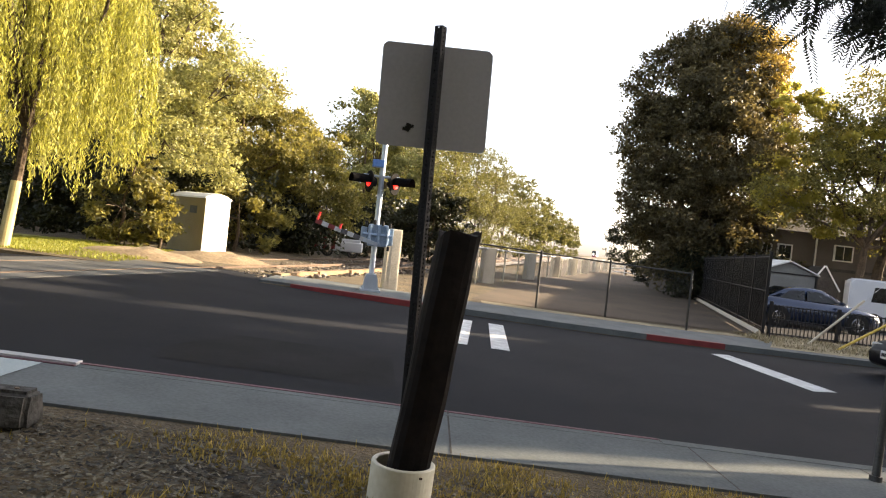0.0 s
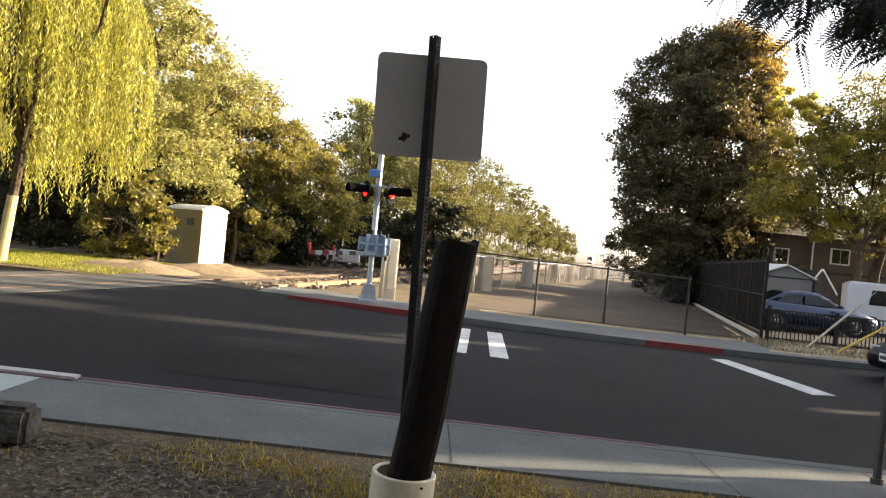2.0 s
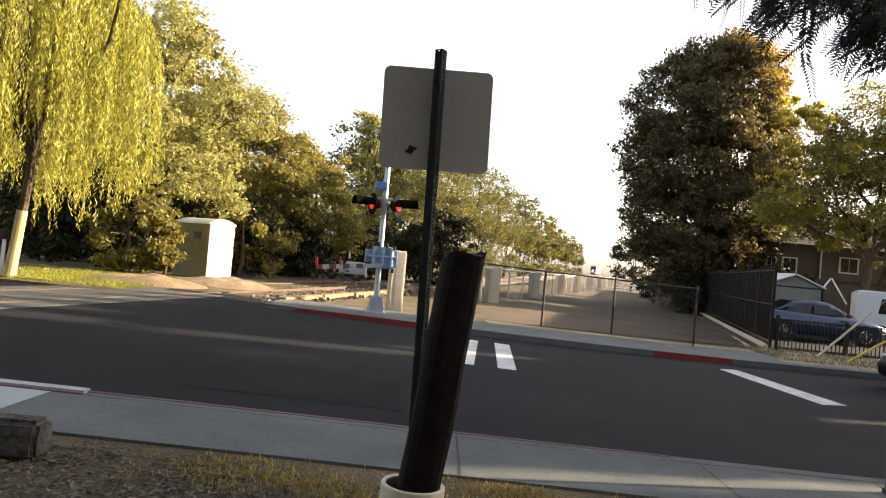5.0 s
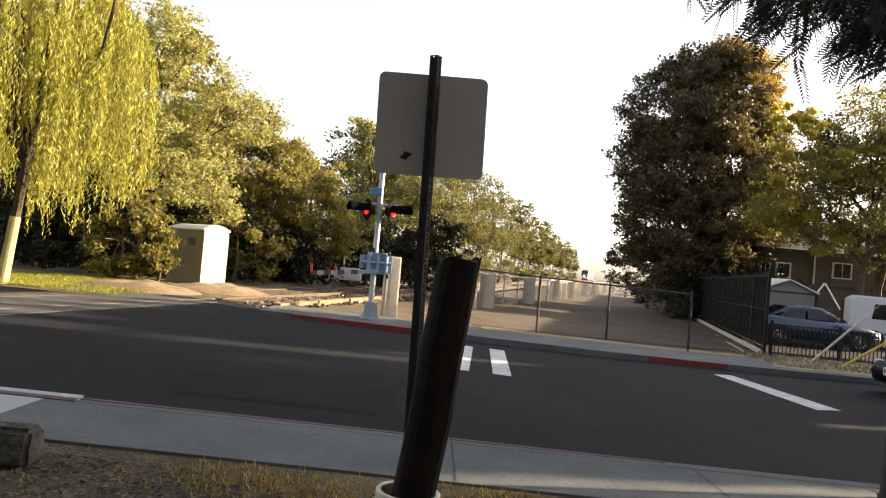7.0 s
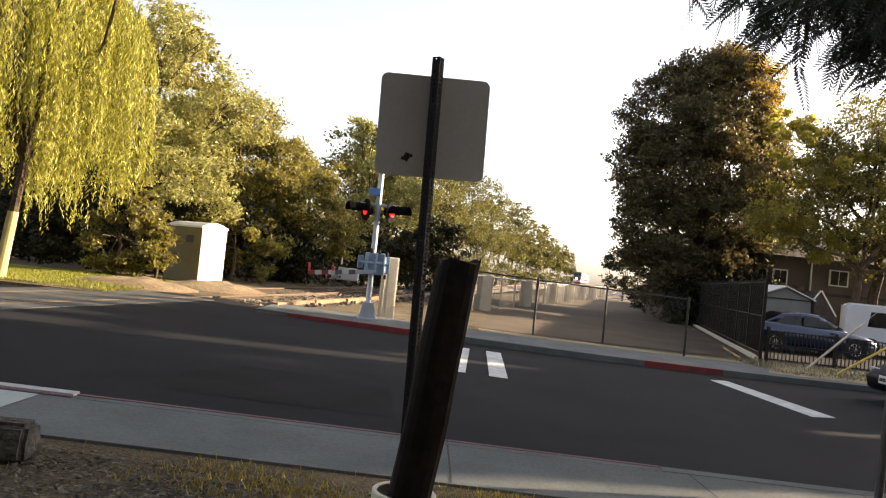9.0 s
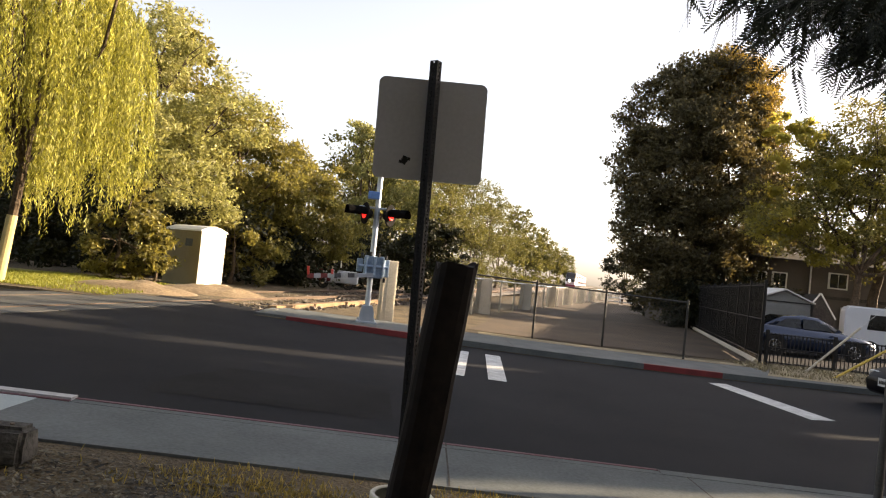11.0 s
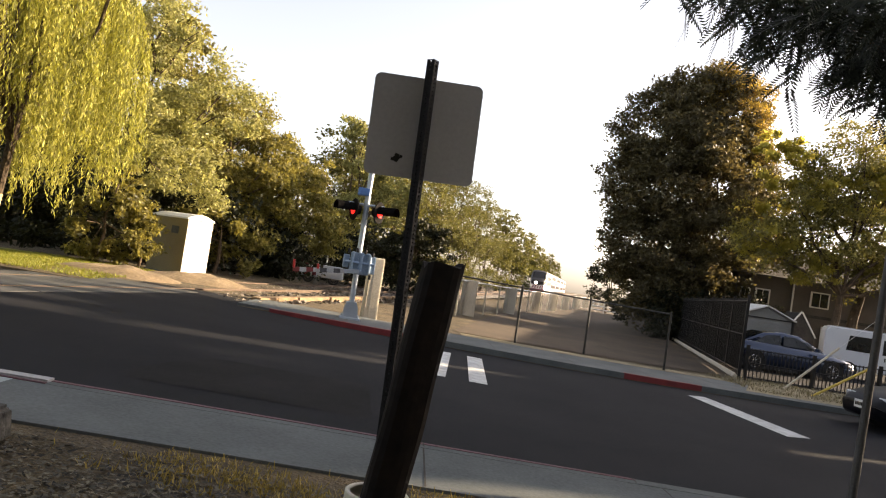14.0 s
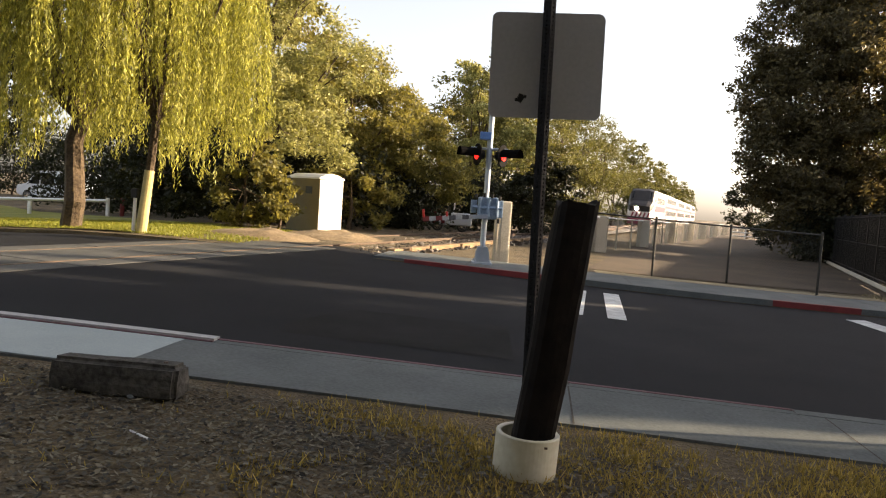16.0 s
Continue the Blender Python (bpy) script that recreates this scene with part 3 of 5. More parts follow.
    bm.faces.new(rings[0][::-1])
    t = part("timber", bm, OLD_WOOD, s)
    t.matrix_basis = pose(0.015, 0, 0, 0, 6.3, 14)
    bm = new_bm()
    pts = [(0.150, 0.0), (0.178, 0.0), (0.178, 0.235), (0.172, 0.241), (0.155, 0.239), (0.150, 0.233)]
    rows = [[bm.verts.new((r * math.cos(2 * math.pi * k / 48), r * math.sin(2 * math.pi * k / 48), z - 0.03)) for k in range(48)] for r, z in pts]
    for a, b in zip(rows, rows[1:]):
        for k in range(48):
            bm.faces.new((a[k], a[(k + 1) % 48], b[(k + 1) % 48], b[k]))
    bmesh.ops.recalc_face_normals(bm, faces=bm.faces)
    c = part("collar", bm, WHITE_PLASTIC, s, "short white plastic pipe collar")
    c.matrix_basis = pose(0, 0, 0.03, 0, 2, 0)
    bm = new_bm()
    box(bm, 0.02, 0.004, 0.012, pose(0.10, -0.149, 0.17))
    part("stain", bm, BARK, c, "small brown stain")
    bm = new_bm()
    rod(bm, (0, 0, -0.02), (0, 0, 0.14), 0.149, n=24)
    part("fill", bm, DIRT, s, "packed earth in the collar")


build_sign()
build_wood()


def build_right_post():
    s = thing("street_post", pose(3.84, 6.02, lie(4) + 0.1, 0, 1.4, 0), "plain grey steel street post in the pavement", "post")
    bm = new_bm()
    rod(bm, (0, 0, -0.05), (0, 0, 2.9), 0.034, n=16)
    part("tube", bm, STREET_STEEL, s)
    bm = new_bm()
    rod(bm, (0, 0, 0.0), (0, 0, 0.05), 0.05, n=16)
    part("foot_ring", bm, STREET_STEEL, s)


build_right_post()


def build_block():
    s = thing("wheel_stop", pose(-2.66, 4.42, verge(-2.6) - 0.02, 0, 0, 3), "weathered grey concrete wheel stop lying on the dirt", "wheel stop")
    bm = new_bm()
    prism(bm, ((-0.13, 0), (0.13, 0), (0.125, 0.12), (0.095, 0.225), (-0.095, 0.23), (-0.125, 0.12)), 0.84, pose(0, 0, 0, 0, 0, 90))
    bmesh.ops.bevel(bm, geom=bm.edges[:], offset=0.03, segments=3, affect="EDGES")
    bmesh.ops.subdivide_edges(bm, edges=bm.edges[:], cuts=2, use_grid_fill=True)
    for v in bm.verts:
        v.co += Vector((noise.noise(v.co * 6), noise.noise(v.co * 6 + Vector((5, 0, 0))), noise.noise(v.co * 6 + Vector((0, 5, 0))))) * 0.009
    part("block", bm, WEATHERED, s)
    bm = new_bm()
    rod(bm, (0.3, 0, 0.17), (0.3, 0, 0.232), 0.014, n=10)
    part("pin", bm, RAIL_STEEL, s, "rusty anchor pin")


build_block()


def build_backing():
    """Unseen plain walls, added to block sky light; they close the near side of the street."""
    bm = new_bm()
    box(bm, 70, 1.0, 8.5, pose(0, -17, -0.3))
    tagged(mesh_object("wall_south", bm, OLD_CONCRETE), "long unseen wall added behind the camera to block sky light", "wall", kind="structure")
    bm = new_bm()
    box(bm, 1.0, 24, 7.0, pose(52, -4, -0.5))
    tagged(mesh_object("wall_west", bm, OLD_CONCRETE), "unseen wall added down the street to block low light", "wall", kind="structure")


build_backing()


def dirt_mound(x, y, r, hgt, seed):
    bm = new_bm()
    rows = []
    for i in range(9):
        f = i / 8
        ring = []
        for k in range(22):
            a = 2 * math.pi * k / 22
            rr = r * f * (1 + 0.25 * noise.noise((math.cos(a) * 1.5, math.sin(a) * 1.5, seed)))
            z = hgt * (1 - f * f) * (1 + 0.5 * noise.noise((math.cos(a) * f * 3, math.sin(a) * f * 3, seed + 2))) - 0.03
            px, py = x + math.cos(a) * rr * 1.3, y + math.sin(a) * rr
            ring.append(bm.verts.new((px, py, verge(px) + z)))
        rows.append(ring)
    for p, q in zip(rows, rows[1:]):
        for k in range(22):
            bm.faces.new((p[k], p[(k + 1) % 22], q[(k + 1) % 22], q[k]))
    bmesh.ops.remove_doubles(bm, verts=bm.verts, dist=0.001)
    bmesh.ops.recalc_face_normals(bm, faces=bm.faces)
    tagged(mesh_object("dirt_mound", bm, BANK_DIRT, smooth=True), "low mound of bare tan earth", "dirt mound", kind="structure")


dirt_mound(-7.2, 18.6, 1.3, 0.22, 1)
dirt_mound(-5.9, 20.6, 1.2, 0.24, 2)


# ---- trees ----
def leaf_quads(centres, rng, length, width, droop=0.0, spread=1.0):
    """Diamond leaves at the given places, turned at random; droop pulls them downwards."""
    n = len(centres)
    d = rng.normal(size=(n, 3))
    d[:, 2] = d[:, 2] * (1 - 0.5 * droop) - droop * 1.5
    d /= np.linalg.norm(d, axis=1, keepdims=True)
    s = np.cross(d, rng.normal(size=(n, 3)))
    s /= np.linalg.norm(s, axis=1, keepdims=True) + 1e-9
    k = rng.uniform(0.6, 1.25, (n, 1))
    a, b = d * length * k / 2, s * width * k / 2
    return np.stack([centres - a, centres + b - a * 0.1, centres + a, centres - b - a * 0.1], 1).reshape(-1, 3)


def crown_points(blobs, count, rng, clump=0.5, dense=1.0, hollow=0.55):
    """Leaf places: each blob carries boughs on its uneven shell, each bough a flattened mass of leaf clumps, with gaps between them."""
    vol = np.array([b[3] * b[4] + b[4] * b[5] + b[3] * b[5] for b in blobs])
    out = []
    for b, share_n in zip(blobs, vol / vol.sum()):
        size = (b[3] * b[4] * b[5]) ** (1 / 3)
        boughs = int(np.clip(9 + 9 * size, 12, 34) * dense)
        total = max(20, int(count * share_n))
        d = rng.normal(size=(boughs, 3))
        d /= np.linalg.norm(d, axis=1, keepdims=True)
        bump = np.array([1 + 0.30 * noise.noise((q[0] * 2.2 + b[0], q[1] * 2.2 + b[1], q[2] * 2.2 + b[2])) for q in d])[:, None]
        c = np.array(b[:3]) + d * rng.uniform(hollow, 0.98, (boughs, 1)) * bump * np.array(b[3:])
        rad = clump * rng.uniform(0.45, 1.0, boughs) * (0.5 + 0.32 * size)
        pick = rng.choice(boughs, total, p=rad ** 2 / (rad ** 2).sum())
        # each bough ends in a dozen twigs, the leaves sit close round each
        twigs = rng.normal(size=(boughs, 13, 3))
        twigs /= np.linalg.norm(twigs, axis=2, keepdims=True)
        twigs *= rng.random((boughs, 13, 1)) ** 0.4 * np.array((1.15, 1.15, 0.8))
        off = twigs[pick, rng.integers(0, 13, total)]
        near = rng.normal(size=(total, 3)) * (0.05 + 0.16 * rad[pick][:, None]) * np.array((1, 1, 0.6))
        out.append(c[pick] + off * rad[pick][:, None] + near)
    return np.concatenate(out)


def limb(bm, a, b, r0, r1, rng, n=4, seg=8):
    """One tapered, slightly crooked tube."""
    a, b = Vector(a), Vector(b)
    pts = [a.lerp(b, i / n) + (Vector(rng.normal(size=3)) * (b - a).length * 0.03 if 0 < i < n else Vector()) for i in range(n + 1)]
    rings = []
    for i, p in enumerate(pts):
        d = (pts[min(i + 1, n)] - pts[max(i - 1, 0)]).normalized()
        side = d.cross(Vector((0.3, 1, 0.2))).normalized()
        up = d.cross(side)
        r = r0 + (r1 - r0) * i / n
        rings.append([bm.verts.new(p + (side * math.cos(2 * math.pi * k / seg) + up * math.sin(2 * math.pi * k / seg)) * r) for k in range(seg)])
    for p, q in zip(rings, rings[1:]):
        for k in range(seg):
            bm.faces.new((p[k], p[(k + 1) % seg], q[(k + 1) % seg], q[k]))
    bm.faces.new(rings[-1])
    return bm


def tree(name, x, y, blobs, leaf_mat, count, seed, label, leaf=(0.2, 0.1), trunk=0.2, clump=0.5, dense=1.0, droop=0.15, hollow=0.55, z=None, limbs=None, bark=None, group="", gaps=()):
    """Blobs are in metres from the tree's foot."""
    rng = np.random.default_rng(seed)
    s = thing(name, pose(x, y, verge(x) - 0.05 if z is None else z), label, "tree", group)
    bm = new_bm()
    top = max(b[2] for b in blobs)
    low = min(b[2] - b[5] * 0.4 for b in blobs)
    fork = Vector((0.1 * seed % 0.3, 0.05, max(1.2, low)))
    limb(bm, (0, 0, -0.1), fork, trunk * 1.25, trunk * 0.8, rng)
    for b in blobs:
        limb(bm, fork, (b[0], b[1], b[2] + 0.2 * b[5]), trunk * 0.5, 0.025, rng, 5)
        for q in range(3 if limbs is None else limbs):
            d = rng.normal(size=3)
            d /= np.linalg.norm(d)
            limb(bm, Vector(b[:3]).lerp(fork, 0.35), Vector(b[:3]) + Vector(d * np.array(b[3:]) * 0.85), trunk * 0.22, 0.012, rng, 3)
    part("trunk", bm, bark or BARK, s)
    pts = crown_points(blobs, count, rng, clump, dense, hollow)
    pts = pts[pts[:, 2] > 0.05]
    # drop leaves along the sun's way so chosen streaks reach the street
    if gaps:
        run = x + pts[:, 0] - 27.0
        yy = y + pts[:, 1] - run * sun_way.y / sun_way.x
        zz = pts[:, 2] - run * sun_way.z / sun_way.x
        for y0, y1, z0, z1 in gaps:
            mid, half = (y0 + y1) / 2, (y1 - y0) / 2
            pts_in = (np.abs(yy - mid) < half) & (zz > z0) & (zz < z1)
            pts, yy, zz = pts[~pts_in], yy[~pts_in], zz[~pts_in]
    quads_mesh("crown", leaf_quads(pts, rng, leaf[0], leaf[1], droop), leaf_mat, s)
    return s


def willow(x, y, seed, bunches, reach, height, low, label, lean=-1.1, girth=0.19):
    """A dome of limbs from which bunches of long strands hang like curtains."""
    rng = np.random.default_rng(seed)
    s = thing("weeping_willow", pose(x, y, verge(x) - 0.05), label, "tree")
    part("trunk", limb(new_bm(), (0, 0, -0.1), (0.25, 0.1, 3.0), girth * 1.3, girth, rng, 4 if girth > 0.1 else 1), BARK, s)
    for k in range(13):
        a = 2 * math.pi * k / 13 + rng.uniform(-0.2, 0.2)
        r = reach * rng.uniform(0.45, 0.9)
        e = Vector((lean + math.cos(a) * r, math.sin(a) * r, height * rng.uniform(0.68, 0.95)))
        part("branch", limb(new_bm(), (0.2, 0.08, 2.6), e, girth * 0.6, 0.03, rng, 6), BARK, s)
    pts = []
    for _ in range(bunches):
        a, r = rng.uniform(0, 2 * math.pi), reach * math.sqrt(rng.uniform(0.10, 1.0))
        lump = 1 + 0.25 * noise.noise((math.cos(a) * 2.5 + seed, math.sin(a) * 2.5, r * 0.5))
        dome = height * (1.03 - 0.40 * (r / reach) ** 2.2) * lump
        if rng.random() < 0.35:
            dome *= rng.uniform(0.55, 0.9)
        bottom = low + 2.0 * rng.random() ** 1.3 + (1.5 if r < reach * 0.5 else 0) + 1.2 * noise.noise((a * 2.0, r * 0.4, seed))
        if dome - bottom < 1.0:
            continue
        for _ in range(rng.integers(8, 15)):
            top, end = dome + rng.normal() * 0.25, bottom + abs(rng.normal()) * 0.7
            n = int((top - end) / 0.048)
            if n < 8:
                continue
            ox, oy = rng.normal(size=2) * 0.085
            sx, sy = rng.normal(size=2) * 0.12
            t = np.linspace(0, 1, n)
            lead = 0.45 * np.sin(np.minimum(t * 3.2, 1.57))
            p = np.stack([lean + math.cos(a) * (r + lead) + ox * (0.3 + 0.7 * t) + sx * t ** 2, math.sin(a) * (r + lead) + oy * (0.3 + 0.7 * t) + sy * t ** 2, top + (end - top) * t], 1)
            pts.append(p + rng.normal(size=(n, 3)) * 0.022)
    pts = np.concatenate(pts)
    quads_mesh("crown", leaf_quads(pts, rng, 0.135, 0.028, 1.7), LEAF_WILLOW, s, "long hanging yellow-green strands")
    return s


willow(-11.3, 16.5, 3, 185, 4.8, 9.8, 1.7, "large weeping willow with yellow-green hanging strands")
SLIM = willow(-9.15, 15.95, 8, 74, 2.5, 9.0, 1.75, "slim weeping willow with a pale guarded trunk at the street", -0.1, 0.085)

tree("broadleaf_tree", -9.9, 24.5, [(0, 0, 5.2, 2.6, 2.3, 2.4), (1.6, -0.6, 3.4, 1.9, 1.7, 1.6), (-1.2, 0, 7.4, 1.9, 1.8, 1.8), (2.4, 0.6, 5.6, 1.5, 1.5, 1.6), (0.6, 0.5, 8.3, 1.2, 1.2, 1.1)],
     LEAF_LIGHT, 34000, 5, "light green tree with fine sunlit leaves", (0.15, 0.06), 0.16, 0.62, 1.0, 0.3)
tree("broadleaf_tree", -8.3, 29.0, [(-0.4, 0, 4.9, 2.6, 2.4, 2.2), (1.8, 0, 3.7, 2.0, 1.9, 1.8), (0.6, 0, 6.3, 1.3, 1.3, 1.2), (-1.4, 0, 6.9, 1.2, 1.2, 1.2), (1.0, 0, 2.2, 2.2, 2.0, 1.6)],
     LEAF_MID, 36000, 6, "dense olive green tree behind the signal cabinet", (0.15, 0.075), 0.2, 0.6)
tree("broadleaf_tree", -5.6, 31.5, [(-0.2, 0, 3.7, 2.2, 2.2, 1.9), (1.5, -0.5, 2.5, 1.6, 1.6, 1.6), (-1.4, 0, 5.0, 1.6, 1.6, 1.3), (0.3, 0, 4.6, 1.2, 1.2, 1.0), (-1.5, -0.6, 2.4, 2.0, 1.8, 1.6)],
     LEAF_MID, 36000, 7, "dense dark green tree with sunlit top", (0.15, 0.08), 0.2, 0.6)
tree("broadleaf_tree", -4.0, 40.0, [(0.2, 0, 7.4, 1.5, 1.5, 1.3), (0.6, 0, 5.8, 1.9, 1.8, 1.4), (-0.4, 0, 8.4, 0.9, 0.9, 0.9), (1.5, 0, 8.4, 0.9, 0.9, 1.0), (1.9, 0, 4.6, 1.8, 1.8, 1.8), (-0.4, 0, 3.4, 2.2, 2.2, 2.0)],
     LEAF_LIGHT, 15000, 8, "thin airy tree with bare twigs and yellow leaves", (0.18, 0.09), 0.14, 0.42, 1.0, 0.15, 0.3)
tree("undergrowth_shrub", -6.9, 19.6 + 6.5, [(0, 0, 1.3, 2.0, 1.2, 1.4), (-2.0, 0, 1.2, 1.6, 1.2, 1.3)], LEAF_MID, 9000, 9, "scruffy dark shrub beside the cabinet", (0.2, 0.08), 0.07, 0.4, bark=BARK)
tree("undergrowth_shrub", -8.9, 21.0, [(0, 0, 1.1, 0.9, 0.8, 1.2), (0.7, 0.2, 0.8, 0.7, 0.6, 0.8), (0.2, 0.3, 2.2, 0.8, 0.7, 0.8)], LEAF_MID, 4200, 10, "dry brown-tipped shrub on the bank", (0.17, 0.07), 0.05, 0.35)
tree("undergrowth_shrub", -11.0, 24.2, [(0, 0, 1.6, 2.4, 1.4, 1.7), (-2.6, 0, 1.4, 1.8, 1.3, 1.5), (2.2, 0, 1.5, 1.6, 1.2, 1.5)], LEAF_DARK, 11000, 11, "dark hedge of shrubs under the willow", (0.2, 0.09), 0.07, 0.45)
tree("undergrowth_shrub", -17.0, 15.6, [(0, 0, 0.5, 0.9, 0.7, 0.6), (1.0, 0.1, 0.4, 0.6, 0.5, 0.45)], LEAF_MID, 2600, 12, "low clipped green shrub", (0.12, 0.06), 0.04, 0.25)
for i, (x, y, k) in enumerate(((-13.5, 33, 1.15), (-20, 38, 1.25), (-30, 57, 1.5), (-37, 44, 1.2))):
    tree("broadleaf_tree", x, y, [(0, 0, 6.0 * k, 3.6, 3.2, 3.4 * k), (2.4, 0, 4.2 * k, 2.6, 2.4, 2.4), (-2.3, 0, 4.6 * k, 2.6, 2.4, 2.4), (0.4, 0, 8.6 * k, 2.2, 2.0, 1.8)],
         LEAF_DARK if i else LEAF_MID, 18000, 20 + i, "tall dark tree behind the lawn", (0.30, 0.15), 0.26, 0.62)

tree("undergrowth_shrub", -7.9, 21.5, [(0, 0, 0.9, 0.5, 0.4, 0.9), (-0.3, 0.1, 1.6, 0.5, 0.4, 0.6)], LEAF_MID, 1800, 13, "thin bush against the cabinet side", (0.16, 0.06), 0.04, 0.35)
tree("undergrowth_shrub", -0.3, 27.0, [(0, 0, 1.9, 0.8, 0.7, 1.1), (0.3, 0, 2.8, 0.6, 0.5, 0.6), (0.9, 0.2, 2.2, 0.8, 0.6, 1.0), (-0.7, 0.2, 1.9, 0.6, 0.6, 0.8)], LEAF_DARK, 8000, 14, "slim dark bush beside the railway", (0.17, 0.08), 0.06, 0.4)

# added dark-leaved shrubs stand in for the black shade beneath the crowns
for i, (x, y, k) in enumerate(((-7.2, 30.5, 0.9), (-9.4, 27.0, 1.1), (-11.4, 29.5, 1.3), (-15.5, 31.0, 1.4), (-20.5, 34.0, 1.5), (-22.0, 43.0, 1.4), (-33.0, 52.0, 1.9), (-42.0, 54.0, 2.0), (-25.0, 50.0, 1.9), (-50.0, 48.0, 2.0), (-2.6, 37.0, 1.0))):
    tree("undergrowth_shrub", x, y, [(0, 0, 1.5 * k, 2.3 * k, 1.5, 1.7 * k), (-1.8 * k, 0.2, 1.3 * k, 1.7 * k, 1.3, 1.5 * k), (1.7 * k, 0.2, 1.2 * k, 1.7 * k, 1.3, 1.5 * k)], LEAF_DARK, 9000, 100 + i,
         "dense dark shrubs added for the deep shade behind the trees", (0.22, 0.12), 0.07, 1.1, group="dark undergrowth")

# the row along the railway, getting small towards the end of the line
ROW = [(0.6, 44, 0.92), (1.2, 52, 1.0), (3.6, 60, 0.98), (5.5, 69, 1.05), (8.0, 79, 1.0), (10.6, 90, 1.06), (13.6, 103, 1.0), (17.5, 119, 1.08), (22.5, 140, 1.0), (29, 166, 1.1), (37, 200, 1.0), (48, 246, 1.1), (62, 305, 1.1)]
for i, (x, y, k) in enumerate(ROW):
    x -= 4.2
    k *= 1.46
    tree("railway_tree", x, y, [(0, 0, 4.8 * k, 2.9, 2.8, 2.8 * k), (1.5, -0.8, 3.6 * k, 2.1, 2.0, 1.9), (-1.6, 0.4, 4.4 * k, 2.2, 2.2, 2.0), (0.3, 0, 7.0 * k, 1.9, 1.9, 1.5 * k), (0.9, -1.2, 1.8, 1.8, 1.6, 1.5)],
         LEAF_ROW, 14500 if y < 110 else 6000, 40 + i, "rounded olive green tree in a row beside the railway", (0.22, 0.11) if y < 110 else (0.45, 0.24), 0.2, 0.74, group="trees beside the railway")

# the big evergreen, and the backlit tree over the house
EVERGREEN = tree("evergreen_tree", 15.4, 42.0, [(0, 0, 6.6, 4.4, 4.0, 5.6), (0, 0, 9.6, 4.2, 3.8, 4.4), (0.4, 0, 12.6, 3.3, 2.9, 2.8), (-1.7, 0, 11.6, 3.1, 2.8, 2.8), (-0.6, 0, 14.0, 2.5, 2.3, 1.8), (0.9, 0, 15.0, 1.8, 1.6, 1.4), (-2.6, 0, 8.6, 2.6, 2.4, 2.8), (-0.8, -1.2, 3.4, 3.4, 2.4, 2.8), (2.6, 0, 6.2, 2.6, 2.2, 3.2), (2.0, 0, 9.8, 2.5, 2.2, 2.6), (-2.4, 0, 5.4, 2.6, 2.2, 2.6)],
     LEAF_EVERGREEN, 136000, 60, "big dense dark evergreen tree behind the fence", (0.23, 0.115), 0.26, 0.5, 4.5, 0.1, 0.8)
# paler golden leaf copy carries the sunlight on the upper right in its colour
rng_gold = np.random.default_rng(66)
quads_mesh("sunny_bough", leaf_quads(crown_points([(1.7, -1.5, 13.2, 1.6, 1.3, 1.9), (2.4, -1.3, 11.4, 1.2, 1.0, 1.1), (0.9, -0.9, 15.0, 1.4, 1.2, 0.9)], 9000, rng_gold, 0.8, 1.0, 0.6), rng_gold, 0.2, 0.09, 0.1), LEAF_SUN_TINT, EVERGREEN, "golden leaves coloured as if sunlit near the top")
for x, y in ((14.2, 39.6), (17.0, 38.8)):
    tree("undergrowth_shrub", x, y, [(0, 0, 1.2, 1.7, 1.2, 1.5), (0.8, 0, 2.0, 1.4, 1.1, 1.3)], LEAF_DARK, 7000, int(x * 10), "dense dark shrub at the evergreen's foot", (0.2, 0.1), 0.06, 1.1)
tree("broadleaf_tree", 22.6, 37.2, [(-2.5, 0, 7.6, 2.8, 2.6, 2.2), (1.5, 0, 8.6, 3.2, 2.8, 2.6), (-4.8, 0.5, 6.6, 1.9, 1.8, 1.6), (-0.5, -1, 5.6, 2.6, 2.4, 1.4), (4.0, 0, 6.4, 2.4, 2.4, 2.4), (-3.4, 0, 9.6, 2.0, 1.8, 1.5), (-0.6, 0, 11.0, 2.2, 2.0, 1.6), (2.6, 0, 11.4, 2.4, 2.2, 1.8)],
     LEAF_MID, 27000, 61, "spreading tree with backlit yellow-green leaves", (0.2, 0.1), 0.24, 0.75, 1.0, 0.1, 0.35)
tree("broadleaf_tree", 22.3, 84.0, [(0, 0, 3.2, 2.4, 2.2, 2.4), (0.8, 0, 5.4, 1.6, 1.5, 1.6), (-1.0, 0, 4.4, 1.4, 1.3, 1.2)], LEAF_DARK, 5000, 62, "small dark tree at the end of the path", (0.32, 0.16), 0.14, 0.7)
tree("broadleaf_tree", 27.0, 78.0, [(0, 0, 3.6, 3.4, 3.0, 3.0), (2.0, 0, 5.6, 2.6, 2.4, 2.4)], LEAF_DARK, 7000, 63, "dark tree along the path fence", (0.34, 0.17), 0.16, 0.7)
tree("undergrowth_shrub", 15.6, 52.0, [(0, 0, 1.0, 1.6, 1.4, 1.1), (1.6, 1, 1.3, 1.4, 1.4, 1.4)], LEAF_DARK, 5000, 64, "dark shrub over the path fence", (0.22, 0.11), 0.06, 0.5)
